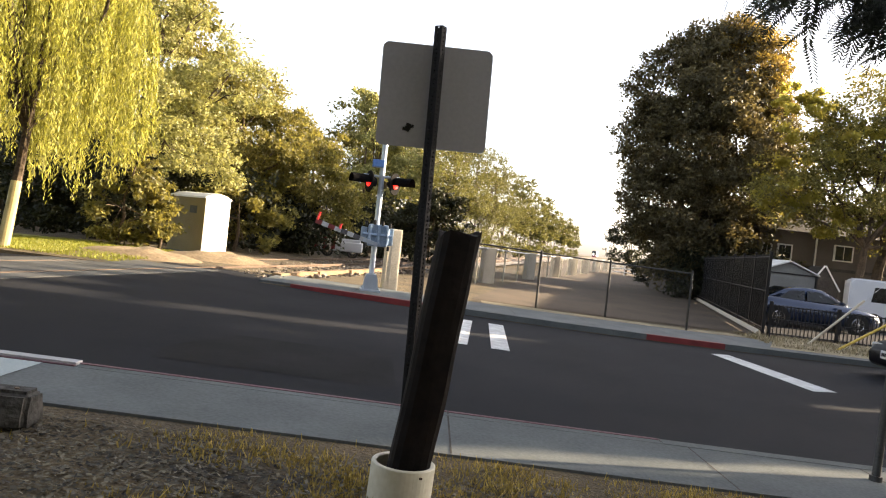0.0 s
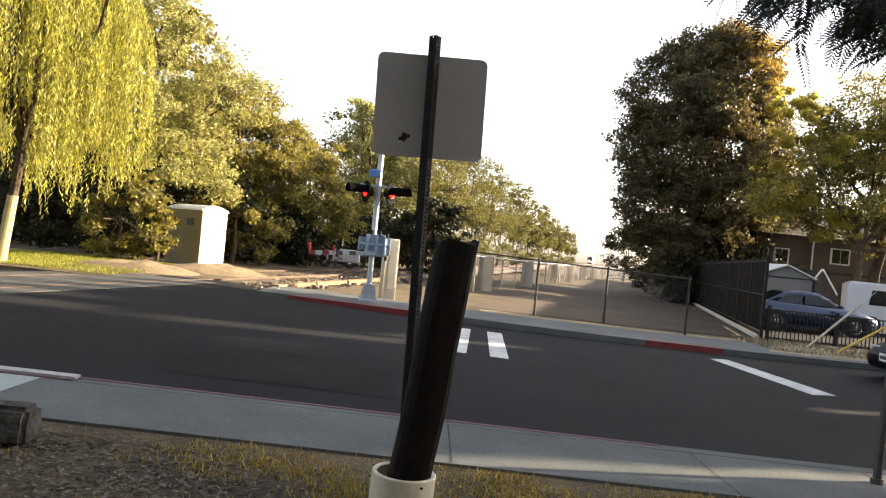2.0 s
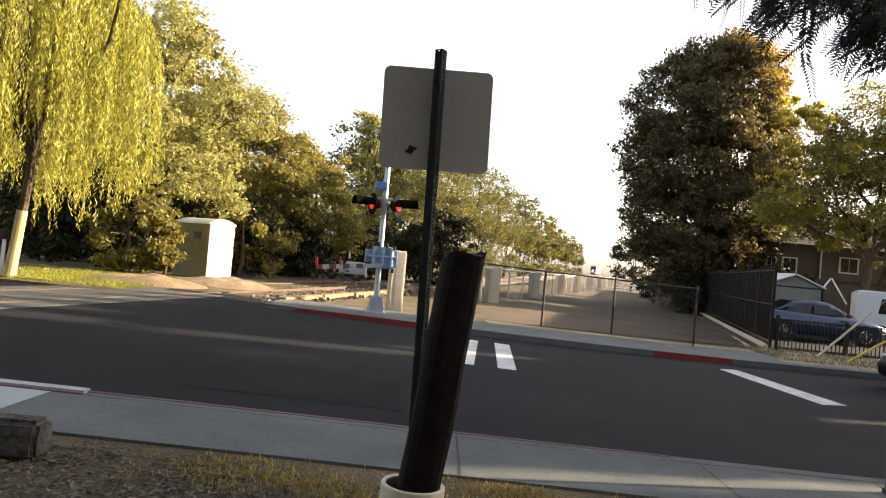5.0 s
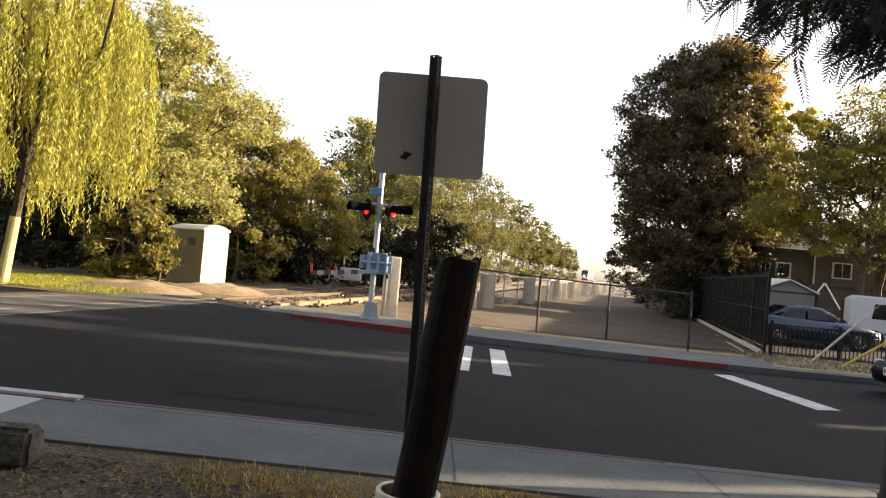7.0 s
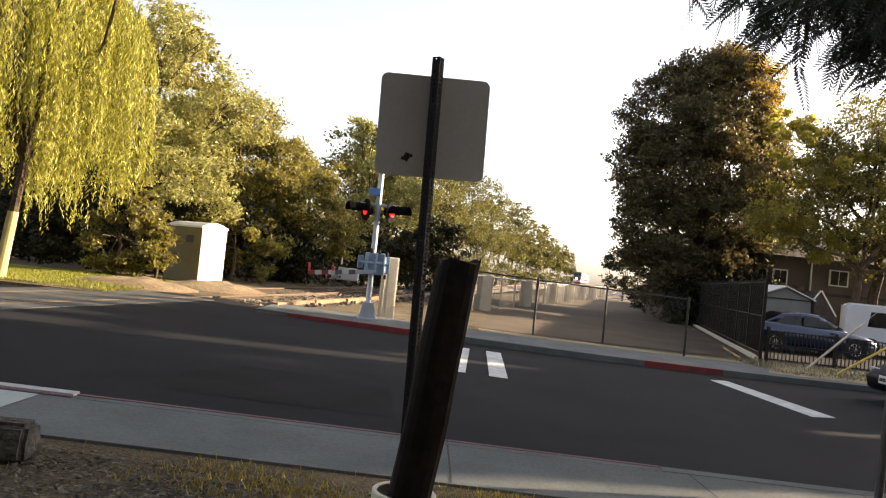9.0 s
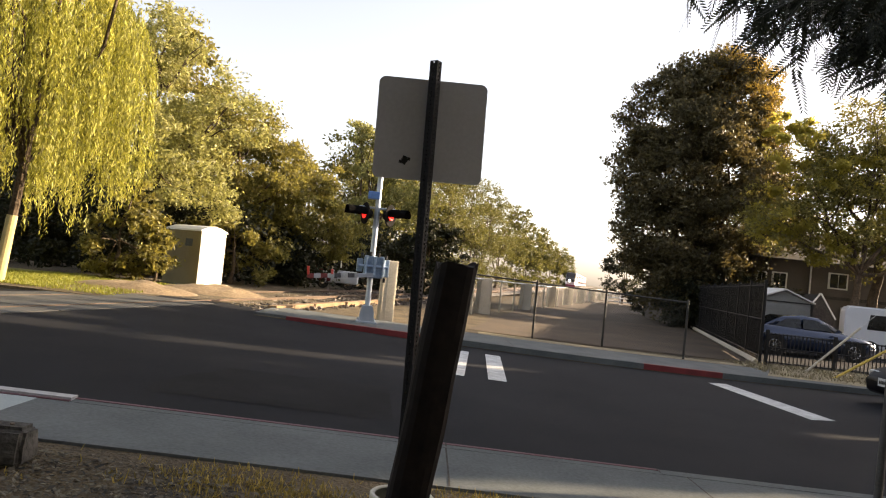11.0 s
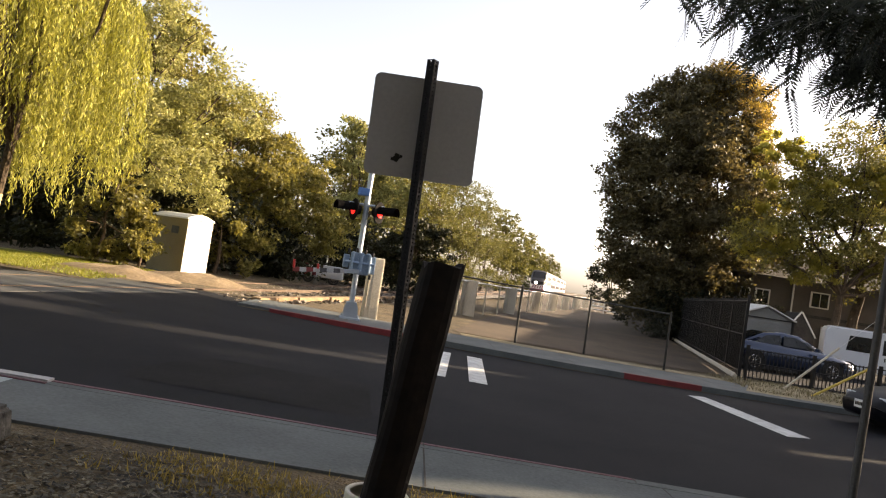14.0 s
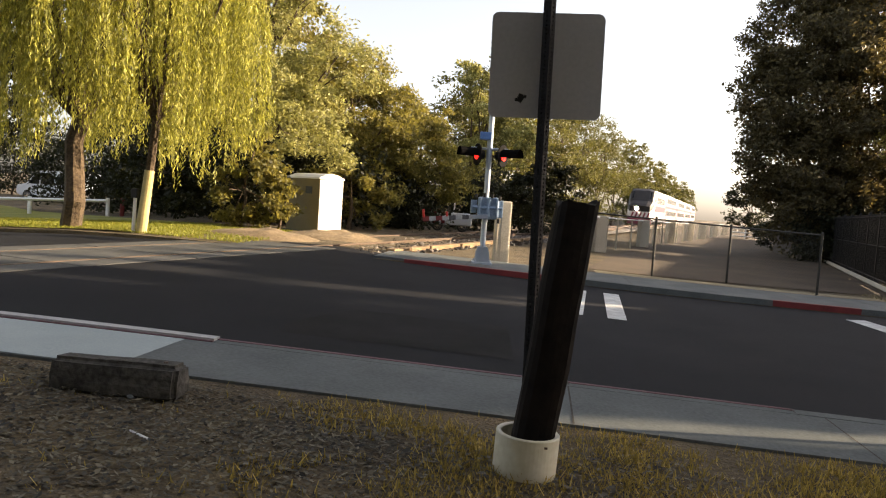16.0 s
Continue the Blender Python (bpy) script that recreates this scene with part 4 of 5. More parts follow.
SPREADING = tree("broadleaf_tree", 20.6, 35.4, [(-4.0, 0, 5.6, 1.9, 1.8, 1.5), (-1.4, 0, 5.2, 2.1, 1.9, 1.3), (1.6, 0, 5.5, 2.4, 2.2, 1.8), (-2.6, 0, 7.4, 2.1, 2.0, 1.7), (0.8, 0, 8.2, 2.5, 2.1, 1.9), (3.6, 0, 6.2, 2.2, 2.2, 2.2), (4.6, 0, 4.2, 1.8, 1.8, 1.4), (2.6, 0, 10.0, 2.4, 2.0, 1.7), (0.4, 0, 10.4, 2.2, 1.9, 1.5), (4.8, 0, 8.6, 2.2, 2.0, 1.9)],
     LEAF_MID, 23000, 65, "spreading dark tree over the yard", (0.18, 0.09), 0.2, 0.74, 1.0, 0.15, 0.4)
# brighter leaf copy in the same crown; its colour imitates light from behind
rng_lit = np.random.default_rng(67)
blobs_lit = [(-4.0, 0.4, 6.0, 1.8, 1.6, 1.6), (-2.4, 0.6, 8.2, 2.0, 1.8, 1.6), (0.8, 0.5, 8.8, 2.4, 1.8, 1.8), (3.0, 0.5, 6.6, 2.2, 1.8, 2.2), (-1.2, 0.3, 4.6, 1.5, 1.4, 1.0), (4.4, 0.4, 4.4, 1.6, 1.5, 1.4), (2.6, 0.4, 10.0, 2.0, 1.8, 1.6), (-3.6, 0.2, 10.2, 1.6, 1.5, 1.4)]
quads_mesh("sunny_bough", leaf_quads(crown_points(blobs_lit, 30000, rng_lit, 0.42, 0.6, 0.5), rng_lit, 0.19, 0.1, 0.1), LEAF_BACKLIGHT_TINT, SPREADING, "yellow-green leaves coloured as if lit from behind")
# unseen trees added for road shade; crown openings cut to lay sun streaks (y from, to, z from, to, along x = 27)
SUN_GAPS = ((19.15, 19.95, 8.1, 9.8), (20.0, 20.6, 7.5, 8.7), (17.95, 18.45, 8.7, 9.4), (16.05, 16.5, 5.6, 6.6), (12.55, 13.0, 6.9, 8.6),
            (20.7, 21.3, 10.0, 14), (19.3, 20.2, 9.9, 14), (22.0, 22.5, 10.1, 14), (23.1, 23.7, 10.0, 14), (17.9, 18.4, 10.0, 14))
STREET = ((27, 5.5, 1.5, 2.5, 1), (27, 9.5, 1.6, 2.6, 1), (27.4, 13.8, 1.5, 2.6, 1), (26.6, 18.0, 1.27, 2.5, 1), (27.2, 22.0, 1.24, 2.3, 1), (33, 9.4, 1.7, 2.8, 0), (33.5, 14.0, 1.7, 2.8, 0),
          (33, 18.6, 1.6, 2.7, 0), (33.4, 22.8, 1.42, 2.4, 0), (33, 25.6, 1.3, 1.7, 0), (34, 4.0, 1.7, 2.8, 0))
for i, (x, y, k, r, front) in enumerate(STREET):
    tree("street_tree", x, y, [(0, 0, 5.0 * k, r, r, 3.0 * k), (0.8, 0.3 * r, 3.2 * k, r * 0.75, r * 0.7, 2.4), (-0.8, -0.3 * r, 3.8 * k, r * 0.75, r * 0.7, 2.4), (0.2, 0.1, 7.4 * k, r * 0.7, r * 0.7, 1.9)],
         LEAF_MID, 26000 if front else 14000, 70 + i, "unseen full green tree added to shade the street", (0.38, 0.24) if front else (0.52, 0.34), 0.24, 1.3, group="street trees", gaps=SUN_GAPS)
# unseen trees behind the camera, added to cut sky light on the ground
for i, (x, y, k) in enumerate(((-8, -7, 1.0), (1.5, -5.5, 1.15), (11, -5, 1.1), (-20, -6, 1.2), (-2, -14, 1.4), (6.0, -3.6, 1.3), (-4.2, -3.8, 1.3))):
    tree("street_tree", x, y, [(0, 0, 6.2 * k, 4.6, 4.0, 3.0), (2.6, 0.8, 5.4 * k, 3.2, 3.0, 2.4), (-2.8, 0.4, 5.4 * k, 3.2, 3.0, 2.4), (0, 0, 8.8 * k, 3.2, 3.0, 2.0), (0.5, 2.6, 6.4 * k, 3.0, 2.4, 1.8)],
         LEAF_MID, 11000, 80 + i, "unseen full green tree added to shade the street", (0.46, 0.28), 0.26, 0.85, group="street trees")


def feathery_tree():
    """A near tree at the street: only its hanging compound leaves reach into view."""
    rng = np.random.default_rng(90)
    s = thing("feathery_tree", pose(8.4, 5.2, verge(8.4) - 0.05), "street tree with dark feathery compound leaves hanging low", "tree")
    bm = new_bm()
    limb(bm, (0, 0, -0.1), (-0.2, 0.4, 3.4), 0.19, 0.13, rng)
    ends = []
    for e in ((-4.6, 2.3, 5.05), (-3.9, 2.5, 4.95), (-3.3, 2.7, 4.8), (-2.8, 2.7, 4.75), (-4.2, 1.5, 4.9), (-5.1, 2.9, 5.5), (-3.4, 1.6, 4.75), (-2.4, 2.0, 4.7), (-4.4, 3.2, 5.5), (-2.9, 3.4, 5.1), (-1.8, 3.0, 5.0),
              (-1.2, 3.4, 5.6), (0.6, 2.4, 5.8), (-1.0, -2.0, 6.5), (2.5, 0.4, 6.2), (-4.0, -1.0, 6.2), (-6.0, 0.5, 6.4)):
        limb(bm, (-0.2, 0.4, 3.2), e, 0.06, 0.015, rng, 6)
        ends.append(Vector(e))
    part("trunk", bm, BARK, s)
    pts, ws = [], []
    quads = []
    for e in ends:
        for _ in range(70):
            base = np.array(e) + rng.normal(size=3) * np.array((0.42, 0.45, 0.17))
            way = rng.normal(size=3) * np.array((0.8, 0.8, 0.4)) + np.array((-0.3, 0.1, -0.75))
            way /= np.linalg.norm(way)
            side = np.cross(way, rng.normal(size=3))
            side /= np.linalg.norm(side)
            n = 15
            for k in range(n):
                t = k / (n - 1)
                c = base + way * 0.42 * t + np.array((0, 0, -0.10)) * t * t
                l = 0.095 * (1 - 0.75 * abs(t - 0.4))
                for sg in (-1, 1):
                    tip = c + sg * side * l + way * 0.045
                    w = way * 0.017
                    quads += [c - w, (c + tip) / 2 - w, tip, (c + tip) / 2 + w]
    quads_mesh("crown", np.array(quads), LEAF_FEATHER, s, "feathery leaflets in hanging sprays")


feathery_tree()


# ---- fences ----
def wire_mesh(a, b, z0, z1, pitch, r, rise=(0, 0)):
    """Two sets of slanting wires between two ground points, as thin flat strips, cut at the edges."""
    a, b = Vector(a), Vector(b)
    d = b - a
    length, hgt = d.length, z1 - z0
    d.normalize()
    quads = []
    n = int((length + hgt) / pitch)
    for sg in (1, -1):
        for i in range(n):
            u = i * pitch - hgt
            u0, u1, h0, h1 = u, u + hgt, 0.0, hgt
            if u0 < 0:
                h0, u0 = -u0, 0
            if u1 > length:
                h1, u1 = h1 - (u1 - length), length
            if h1 <= h0:
                continue
            if sg < 0:
                h0, h1 = hgt - h0, hgt - h1
            def at(uu, hh):
                p = a + d * uu
                return (p.x, p.y, z0 + hh + rise[0] + (rise[1] - rise[0]) * uu / length)
            quads += [at(u0, h0 - r), at(u1, h1 - r), at(u1, h1 + r), at(u0, h0 + r)]
    return quads


def chainlink(name, pts, hgt, spots, label, mesh_mat, post_mat, r=0.0019, pitch=0.075, post_r=0.03):
    s = thing(name, pose(0, 0, 0), label, "fence")
    for a, b in zip(pts, pts[1:]):
        ra, rb = verge(a[0]), verge(b[0])
        q = wire_mesh((*a, 0), (*b, 0), 0.05, hgt, pitch, r, (ra, rb))
        quads_mesh("wire_mesh", q, mesh_mat, s, "galvanised chain-link wire")
        bm = new_bm()
        rod(bm, (*a, ra + hgt), (*b, rb + hgt), 0.021, n=8)
        part("top_rail", bm, post_mat, s)
    for x, y in spots:
        bm = new_bm()
        rod(bm, (x, y, verge(x) - 0.1), (x, y, verge(x) + hgt + 0.04), post_r, n=10)
        bmesh.ops.create_uvsphere(bm, u_segments=8, v_segments=5, radius=post_r * 1.2, matrix=pose(x, y, verge(x) + hgt + 0.04))
        part("post", bm, post_mat, s)
    return s


DULL_STEEL = surface("dull_fence_steel", (0.025, 0.025, 0.024), (0.06, 0.058, 0.054), 8, 0.6, 0.4, 0.1)
WIRE = surface("fence_wire", (0.05, 0.05, 0.047), (0.10, 0.095, 0.09), 8, 0.6, 0.4, 0.1)
chainlink("chainlink_fence", [(1.0, 19.75), (2.95, 19.85), (4.95, 20.3), (6.75, 18.95)], 1.5, [(1.0, 19.75), (2.95, 19.85), (4.95, 20.3), (6.75, 18.95)], "low chain-link fence across the path end", WIRE, DULL_STEEL)


def pillar_fence():
    s = thing("pillar_fence", pose(0, 0, 0), "chain-link fence with pale weathered pillars beside the railway", "fence")
    spots = [(-1.0 + 0.31 * (y - 18.9), y) for y in (18.9, 24.2, 29.5, 39.0, 48.5, 58, 68, 80, 94, 112, 134)]
    for i, (x, y) in enumerate(spots):
        bm = new_bm()
        w = 0.36 if i == 0 else 0.5
        hgt = 1.62 if i == 0 else 1.5
        box(bm, w, w * 0.9, hgt, pose(0, 0, -0.08, 0, 0, 17), 0.04)
        bmesh.ops.subdivide_edges(bm, edges=bm.edges[:], cuts=2)
        for v in bm.verts:
            v.co += Vector((noise.noise(v.co * 3 + Vector((i, 0, 0))), noise.noise(v.co * 3 + Vector((0, i, 0))), 0)) * 0.03
        if i == 1:
            bm.free()
            continue
        o = part("pillar", bm, PALE_CONCRETE, s, "pale weathered pillar")
        o.location = (x, y, verge(x))
    for (a, b) in zip(spots[1:], spots[2:]):
        q = wire_mesh((*a, 0), (*b, 0), 0.05, 1.35, 0.09, 0.0035, (verge(a[0]), verge(b[0])))
        quads_mesh("wire_mesh", q, WIRE, s)
        n = 3
        for k in range(n + 1):
            x, y = a[0] + (b[0] - a[0]) * k / n, a[1] + (b[1] - a[1]) * k / n
            bm = new_bm()
            rod(bm, (x, y, verge(x) - 0.05), (x, y, verge(x) + 1.4), 0.035, n=8)
            part("post", bm, PALE_CONCRETE, s)
        bm = new_bm()
        rod(bm, (*a, verge(a[0]) + 1.36), (*b, verge(b[0]) + 1.36), 0.03, n=8)
        part("top_rail", bm, GALV, s)


pillar_fence()


def picket_fence(name, a, b, hgt, gap, label, post_every, picket_r=0.011, parts_to=300, slab=False):
    a, b = Vector((*a, 0)), Vector((*b, 0))
    d = b - a
    length = d.length
    d.normalize()
    yaw = math.degrees(math.atan2(d.y, d.x))
    s = thing(name, pose(0, 0, 0), label, "fence")

    def ground_at(u):
        p = a + d * u
        return p, verge(p.x)
    bm = new_bm()
    box(bm, picket_r * 2, picket_r * 2, hgt - 0.05, Matrix())
    first = part("picket", bm, BLACK_METAL, s)
    me = first.data
    n = int(length / gap)
    rest = new_bm()
    for i in range(n + 1):
        p, g = ground_at(i * gap)
        m = pose(p.x, p.y, g + 0.06, 0, 0, yaw)
        if i == 0:
            first.matrix_basis = m
        elif i < parts_to:
            share("picket", me, s, m)
        else:
            box(rest, picket_r * 2, picket_r * 2, hgt - 0.05, m)
    if n >= parts_to:
        tagged(part("far_pickets", rest, BLACK_METAL, s), kind="stuff")
    else:
        rest.free()
    for frac in (0.10, 0.55, 0.97):
        bm = new_bm()
        k = max(1, int(length / 4))
        for i in range(k):
            (p, g), (q, h2) = ground_at(length * i / k), ground_at(length * (i + 1) / k)
            rod(bm, (p.x, p.y, g + hgt * frac), (q.x, q.y, h2 + hgt * frac), 0.019, n=4)
        part("rail", bm, BLACK_METAL, s)
    for i in range(int(length / post_every) + 1):
        p, g = ground_at(i * post_every)
        bm = new_bm()
        box(bm, 0.08, 0.08, hgt + 0.1, pose(p.x, p.y, g - 0.02, 0, 0, yaw), 0.006)
        part("post", bm, BLACK_METAL, s)
    if slab:
        bm = new_bm()
        for k in range(12):
            (p, g), (q, h2) = ground_at(length * k / 12), ground_at(length * (k + 1) / 12)
            v = [bm.verts.new(c) for c in ((p.x + 0.02, p.y, g + 0.22), (q.x + 0.02, q.y, h2 + 0.22), (q.x + 0.02, q.y, h2 + hgt - 0.1), (p.x + 0.02, p.y, g + hgt - 0.1))]
            bm.faces.new(v)
        bmesh.ops.solidify(bm, geom=bm.faces[:], thickness=0.004)
        part("screen", bm, surface("black_screen", (0.012, 0.012, 0.012), (0.03, 0.028, 0.026), 1.5, 0.9, 0, 0.2, 30), s, "dark woven privacy screen")
        bm = new_bm()
        for k in range(12):
            (p, g), (q, h2) = ground_at(length * k / 12), ground_at(length * (k + 1) / 12)
            rod(bm, (p.x - 0.1, p.y, g + 0.05), (q.x - 0.1, q.y, h2 + 0.05), 0.1, n=4)
        part("footing", bm, PALE_CONCRETE, s, "pale concrete footing")
    return s


picket_fence("tall_black_fence", (9.6, 20.85), (24.5, 77.0), 2.32, 0.12, "tall black metal fence with dark privacy screen", 2.4, slab=True)
picket_fence("low_black_fence", (9.75, 20.8), (19.5, 20.3), 0.92, 0.11, "low black metal picket fence before the parked cars", 1.9)


def rail_fence(name, a, b, hgt, every, rails, mat, label):
    a, b = Vector((*a, 0)), Vector((*b, 0))
    n = max(1, int((b - a).length / every))
    s = thing(name, pose(0, 0, 0), label, "fence")
    for i in range(n + 1):
        p = a.lerp(b, i / n)
        part("post", box(new_bm(), 0.11, 0.11, hgt + 0.05, pose(p.x, p.y, verge(p.x) - 0.03), 0.01), mat, s)
    for z in rails:
        bm = new_bm()
        for i in range(n):
            p, q = a.lerp(b, i / n), a.lerp(b, (i + 1) / n)
            rod(bm, (p.x, p.y - 0.06, verge(p.x) + z), (q.x, q.y - 0.06, verge(q.x) + z), 0.06, n=4)
        part("rail", bm, mat, s)


rail_fence("white_rail_fence", (-24, 27.5), (-17.2, 27.5), 0.72, 1.6, (0.62,), CABINET, "white wooden rail fence at the lawn edge")
rail_fence("white_board_fence", (19.6, 80), (24.0, 80), 1.2, 1.4, (0.3, 0.7, 1.1), CABINET, "white board fence closing the path")


# ---- vehicles ----
GLASS = surface("vehicle_glass", (0.015, 0.018, 0.02), (0.03, 0.035, 0.04), 2, 0.06, 0, 0.0, 10, 0.001, None, 0.8)
CHROME = surface("chrome", (0.6, 0.6, 0.6), (0.7, 0.7, 0.7), 4, 0.12, 1.0, 0.0)
PLATE = surface("plate_white", (0.6, 0.6, 0.6), (0.7, 0.7, 0.7), 6, 0.5)
LAMP_GLASS = surface("lamp_glass", (0.5, 0.52, 0.54), (0.65, 0.66, 0.68), 5, 0.1)


def paint(name, dark, light, rough=0.22):
    m = surface(name, dark, light, 1.5, rough, 0.1, 0.0, 60, 0.001)
    m.node_tree.nodes["Principled BSDF"].inputs["Coat Weight"].default_value = 0.35
    m.node_tree.nodes["Principled BSDF"].inputs["Coat Roughness"].default_value = 0.06
    return m


BLUE_PAINT = paint("dark_blue_paint", (0.010, 0.024, 0.065), (0.016, 0.036, 0.09), 0.15)
blue_bsdf = BLUE_PAINT.node_tree.nodes["Principled BSDF"]
blue_bsdf.inputs["Coat Weight"].default_value, blue_bsdf.inputs["Metallic"].default_value = 1.0, 0.4
BLACK_PAINT = paint("black_paint", (0.004, 0.004, 0.006), (0.008, 0.008, 0.011), 0.4)
WHITE_CAR = paint("white_van_paint", (0.60, 0.63, 0.68), (0.70, 0.72, 0.76), 0.35)


def wheel(parent, x, y, r, w):
    tyre = part("wheel", rod(new_bm(), (0, -w / 2, 0), (0, w / 2, 0), r, n=28), RUBBER, parent, "black rubber tyre")
    tyre.location = (x, y, r)
    side = -1 if y < 0 else 1
    bm = new_bm()
    rod(bm, (0, side * (w / 2 - 0.01), 0), (0, side * (w / 2 + 0.006), 0), r * 0.68, n=28)
    part("rim_dish", bm, BLACK_METAL, tyre)
    bm = new_bm()
    yy = side * (w / 2 + 0.012)
    for k in range(9):
        a = 2 * math.pi * k / 9
        rod(bm, (0.03 * math.cos(a), yy, 0.03 * math.sin(a)), (r * 0.62 * math.cos(a), yy, r * 0.62 * math.sin(a)), 0.018, n=6)
    ring = [(r * 0.65 * math.cos(2 * math.pi * k / 24), r * 0.65 * math.sin(2 * math.pi * k / 24)) for k in range(25)]
    for p, q in zip(ring, ring[1:]):
        rod(bm, (p[0], yy, p[1]), (q[0], yy, q[1]), 0.016, n=5)
    rod(bm, (0, yy - 0.01, 0), (0, yy + 0.012, 0), 0.05, n=12)
    part("rim", bm, CHROME, tyre, "silver spoked alloy rim")


def loft(bm, sections):
    """Closed rings of equal count, joined and capped."""
    rings = [[bm.verts.new(p) for p in s] for s in sections]
    n = len(rings[0])
    for a, b in zip(rings, rings[1:]):
        for k in range(n):
            bm.faces.new((a[k], a[(k + 1) % n], b[(k + 1) % n], b[k]))
    bm.faces.new(rings[0][::-1])
    bm.faces.new(rings[-1])
    bmesh.ops.recalc_face_normals(bm, faces=bm.faces)
    return bm


def body_section(x, low, high, half, tuck):
    """A car body's cross section at x: sides bulge, the shoulder is rounded."""
    pts = [(-half * 0.9, low), (-half, low + 0.18), (-half * 1.0, low + (high - low) * 0.62), (-half * tuck, high - 0.03), (-half * tuck * 0.8, high),
           (half * tuck * 0.8, high), (half * tuck, high - 0.03), (half * 1.0, low + (high - low) * 0.62), (half, low + 0.18), (half * 0.9, low)]
    return [(x, y, z) for y, z in pts]


def sedan(name, m, mat, label, lamp_on=False, front_lamp=True):
    """A saloon car, its nose along +x, its origin on the ground midway between the axles."""
    s = thing(name, m, label, "car")
    bm = loft(new_bm(), [body_section(-2.28, 0.36, 0.92, 0.72, 0.9), body_section(-2.15, 0.26, 1.0, 0.84, 0.9), body_section(-1.5, 0.2, 1.02, 0.90, 0.92), body_section(0.0, 0.18, 0.96, 0.91, 0.93),
                         body_section(1.0, 0.18, 0.93, 0.91, 0.92), body_section(1.7, 0.2, 0.84, 0.89, 0.9), body_section(2.15, 0.24, 0.72, 0.80, 0.88), body_section(2.32, 0.32, 0.6, 0.62, 0.85)])
    part("body", bm, mat, s, smooth=True)
    roof = [(-1.75, 0.99, 0.70), (-1.0, 1.36, 0.60), (-0.35, 1.44, 0.58), (0.2, 1.41, 0.58), (1.15, 0.93, 0.72)]
    bm = loft(new_bm(), [[(x, -w, 0.88), (x, -w, max(0.9, z - 0.04)), (x, -w * 0.86, z), (x, w * 0.86, z), (x, w, max(0.9, z - 0.04)), (x, w, 0.88)] for x, z, w in roof])
    part("roof", bm, mat, s, smooth=True)
    for sg in (-1, 1):
        for q in (((-1.35, 1.0), (-0.95, 1.28), (-0.42, 1.33), (-0.42, 0.98)), ((-0.34, 0.98), (-0.34, 1.33), (0.14, 1.31), (0.78, 0.98))):
            bm = new_bm()
            v = [bm.verts.new((x, sg * (0.725 - 0.10 * (z - 0.95) / 0.4), z)) for x, z in q]
            bm.faces.new(v)
            bmesh.ops.solidify(bm, geom=bm.faces[:], thickness=0.012)
            part("side_window", bm, GLASS, s, "dark glossy side window")
    for x0, z0, x1, z1, w0, w1, nm in ((1.12, 0.96, 0.28, 1.39, 0.62, 0.5, "windscreen"), (-1.70, 1.02, -1.02, 1.365, 0.60, 0.5, "rear_window")):
        bm = new_bm()
        v = [bm.verts.new(p) for p in ((x0, -w0, z0 + 0.02), (x0, w0, z0 + 0.02), (x1, w1, z1 + 0.015), (x1, -w1, z1 + 0.015))]
        bm.faces.new(v)
        bmesh.ops.solidify(bm, geom=bm.faces[:], thickness=0.012)
        part(nm, bm, GLASS, s)
    for x in (-1.38, 1.38):
        for y in (-0.80, 0.80):
            # flat black disc gives the shaded gap round the wheel by colour
            bm = new_bm()
            rod(bm, (x, y * 1.135, 0.33), (x, y * 1.142, 0.33), 0.40, n=28)
            part("wheel_arch", bm, RUBBER, s, "black disc standing for the shaded wheel arch gap")
            wheel(s, x, y * 1.05, 0.325, 0.2)
    for y in (-0.55, 0.55):
        bm = new_bm()
        box(bm, 0.1, 0.34, 0.14, pose(2.16, y, 0.56), 0.03)
        part("headlamp", bm, HEADLAMP if lamp_on else LAMP_GLASS, s, "headlamp")
        bm = new_bm()
        box(bm, 0.08, 0.34, 0.14, pose(-2.22, y, 0.76), 0.02)
        part("tail_lamp", bm, LENS_OFF, s, "red tail lamp")
        bm = new_bm()
        box(bm, 0.1, 0.18, 0.11, pose(0.72, y * 1.82, 0.96), 0.03)
        part("mirror", bm, mat, s)
    bm = new_bm()
    box(bm, 0.05, 0.7, 0.18, pose(2.29, 0, 0.36), 0.01)
    part("grille", bm, BLACK_METAL, s)
    plate = part("number_plate", box(new_bm(), 0.012, 0.32, 0.16, pose(2.335, -0.0, 0.42), 0.004), PLATE, s, "pale number plate with dark bars")
    for k in range(5):
        part("bar", box(new_bm(), 0.006, 0.03, 0.07, pose(2.344, -0.1 + 0.05 * k, 0.465)), BLACK_METAL, plate)
    return s


black_bsdf = BLACK_PAINT.node_tree.nodes["Principled BSDF"]
black_bsdf.inputs["Coat Weight"].default_value, black_bsdf.inputs["Specular IOR Level"].default_value = 0.0, 0.15
LENS_OFF = surface("tail_red", (0.25, 0.01, 0.01), (0.35, 0.02, 0.02), 5, 0.15)
sedan("parked_car", pose(13.65, 26.4, verge(13) + 0.02, 0, 0, -2), BLUE_PAINT, "dark blue saloon car with lit headlamp behind the low fence", lamp_on=True)
sedan("parked_car", pose(11.5, 14.45, lie(11.5) + 0.0, 0, 0, 179), BLACK_PAINT, "black saloon car parked at the kerb")


def van(name, m, label, mat, bonnet=True):
    s = thing(name, m, label, "van")
    out = [(-2.5, 0.35), (2.35, 0.35), (2.5, 0.5), (2.45, 0.98), (1.75, 1.12), (1.05, 1.86), (0.7, 2.0), (-2.35, 2.02), (-2.5, 1.85)]
    bm = new_bm()
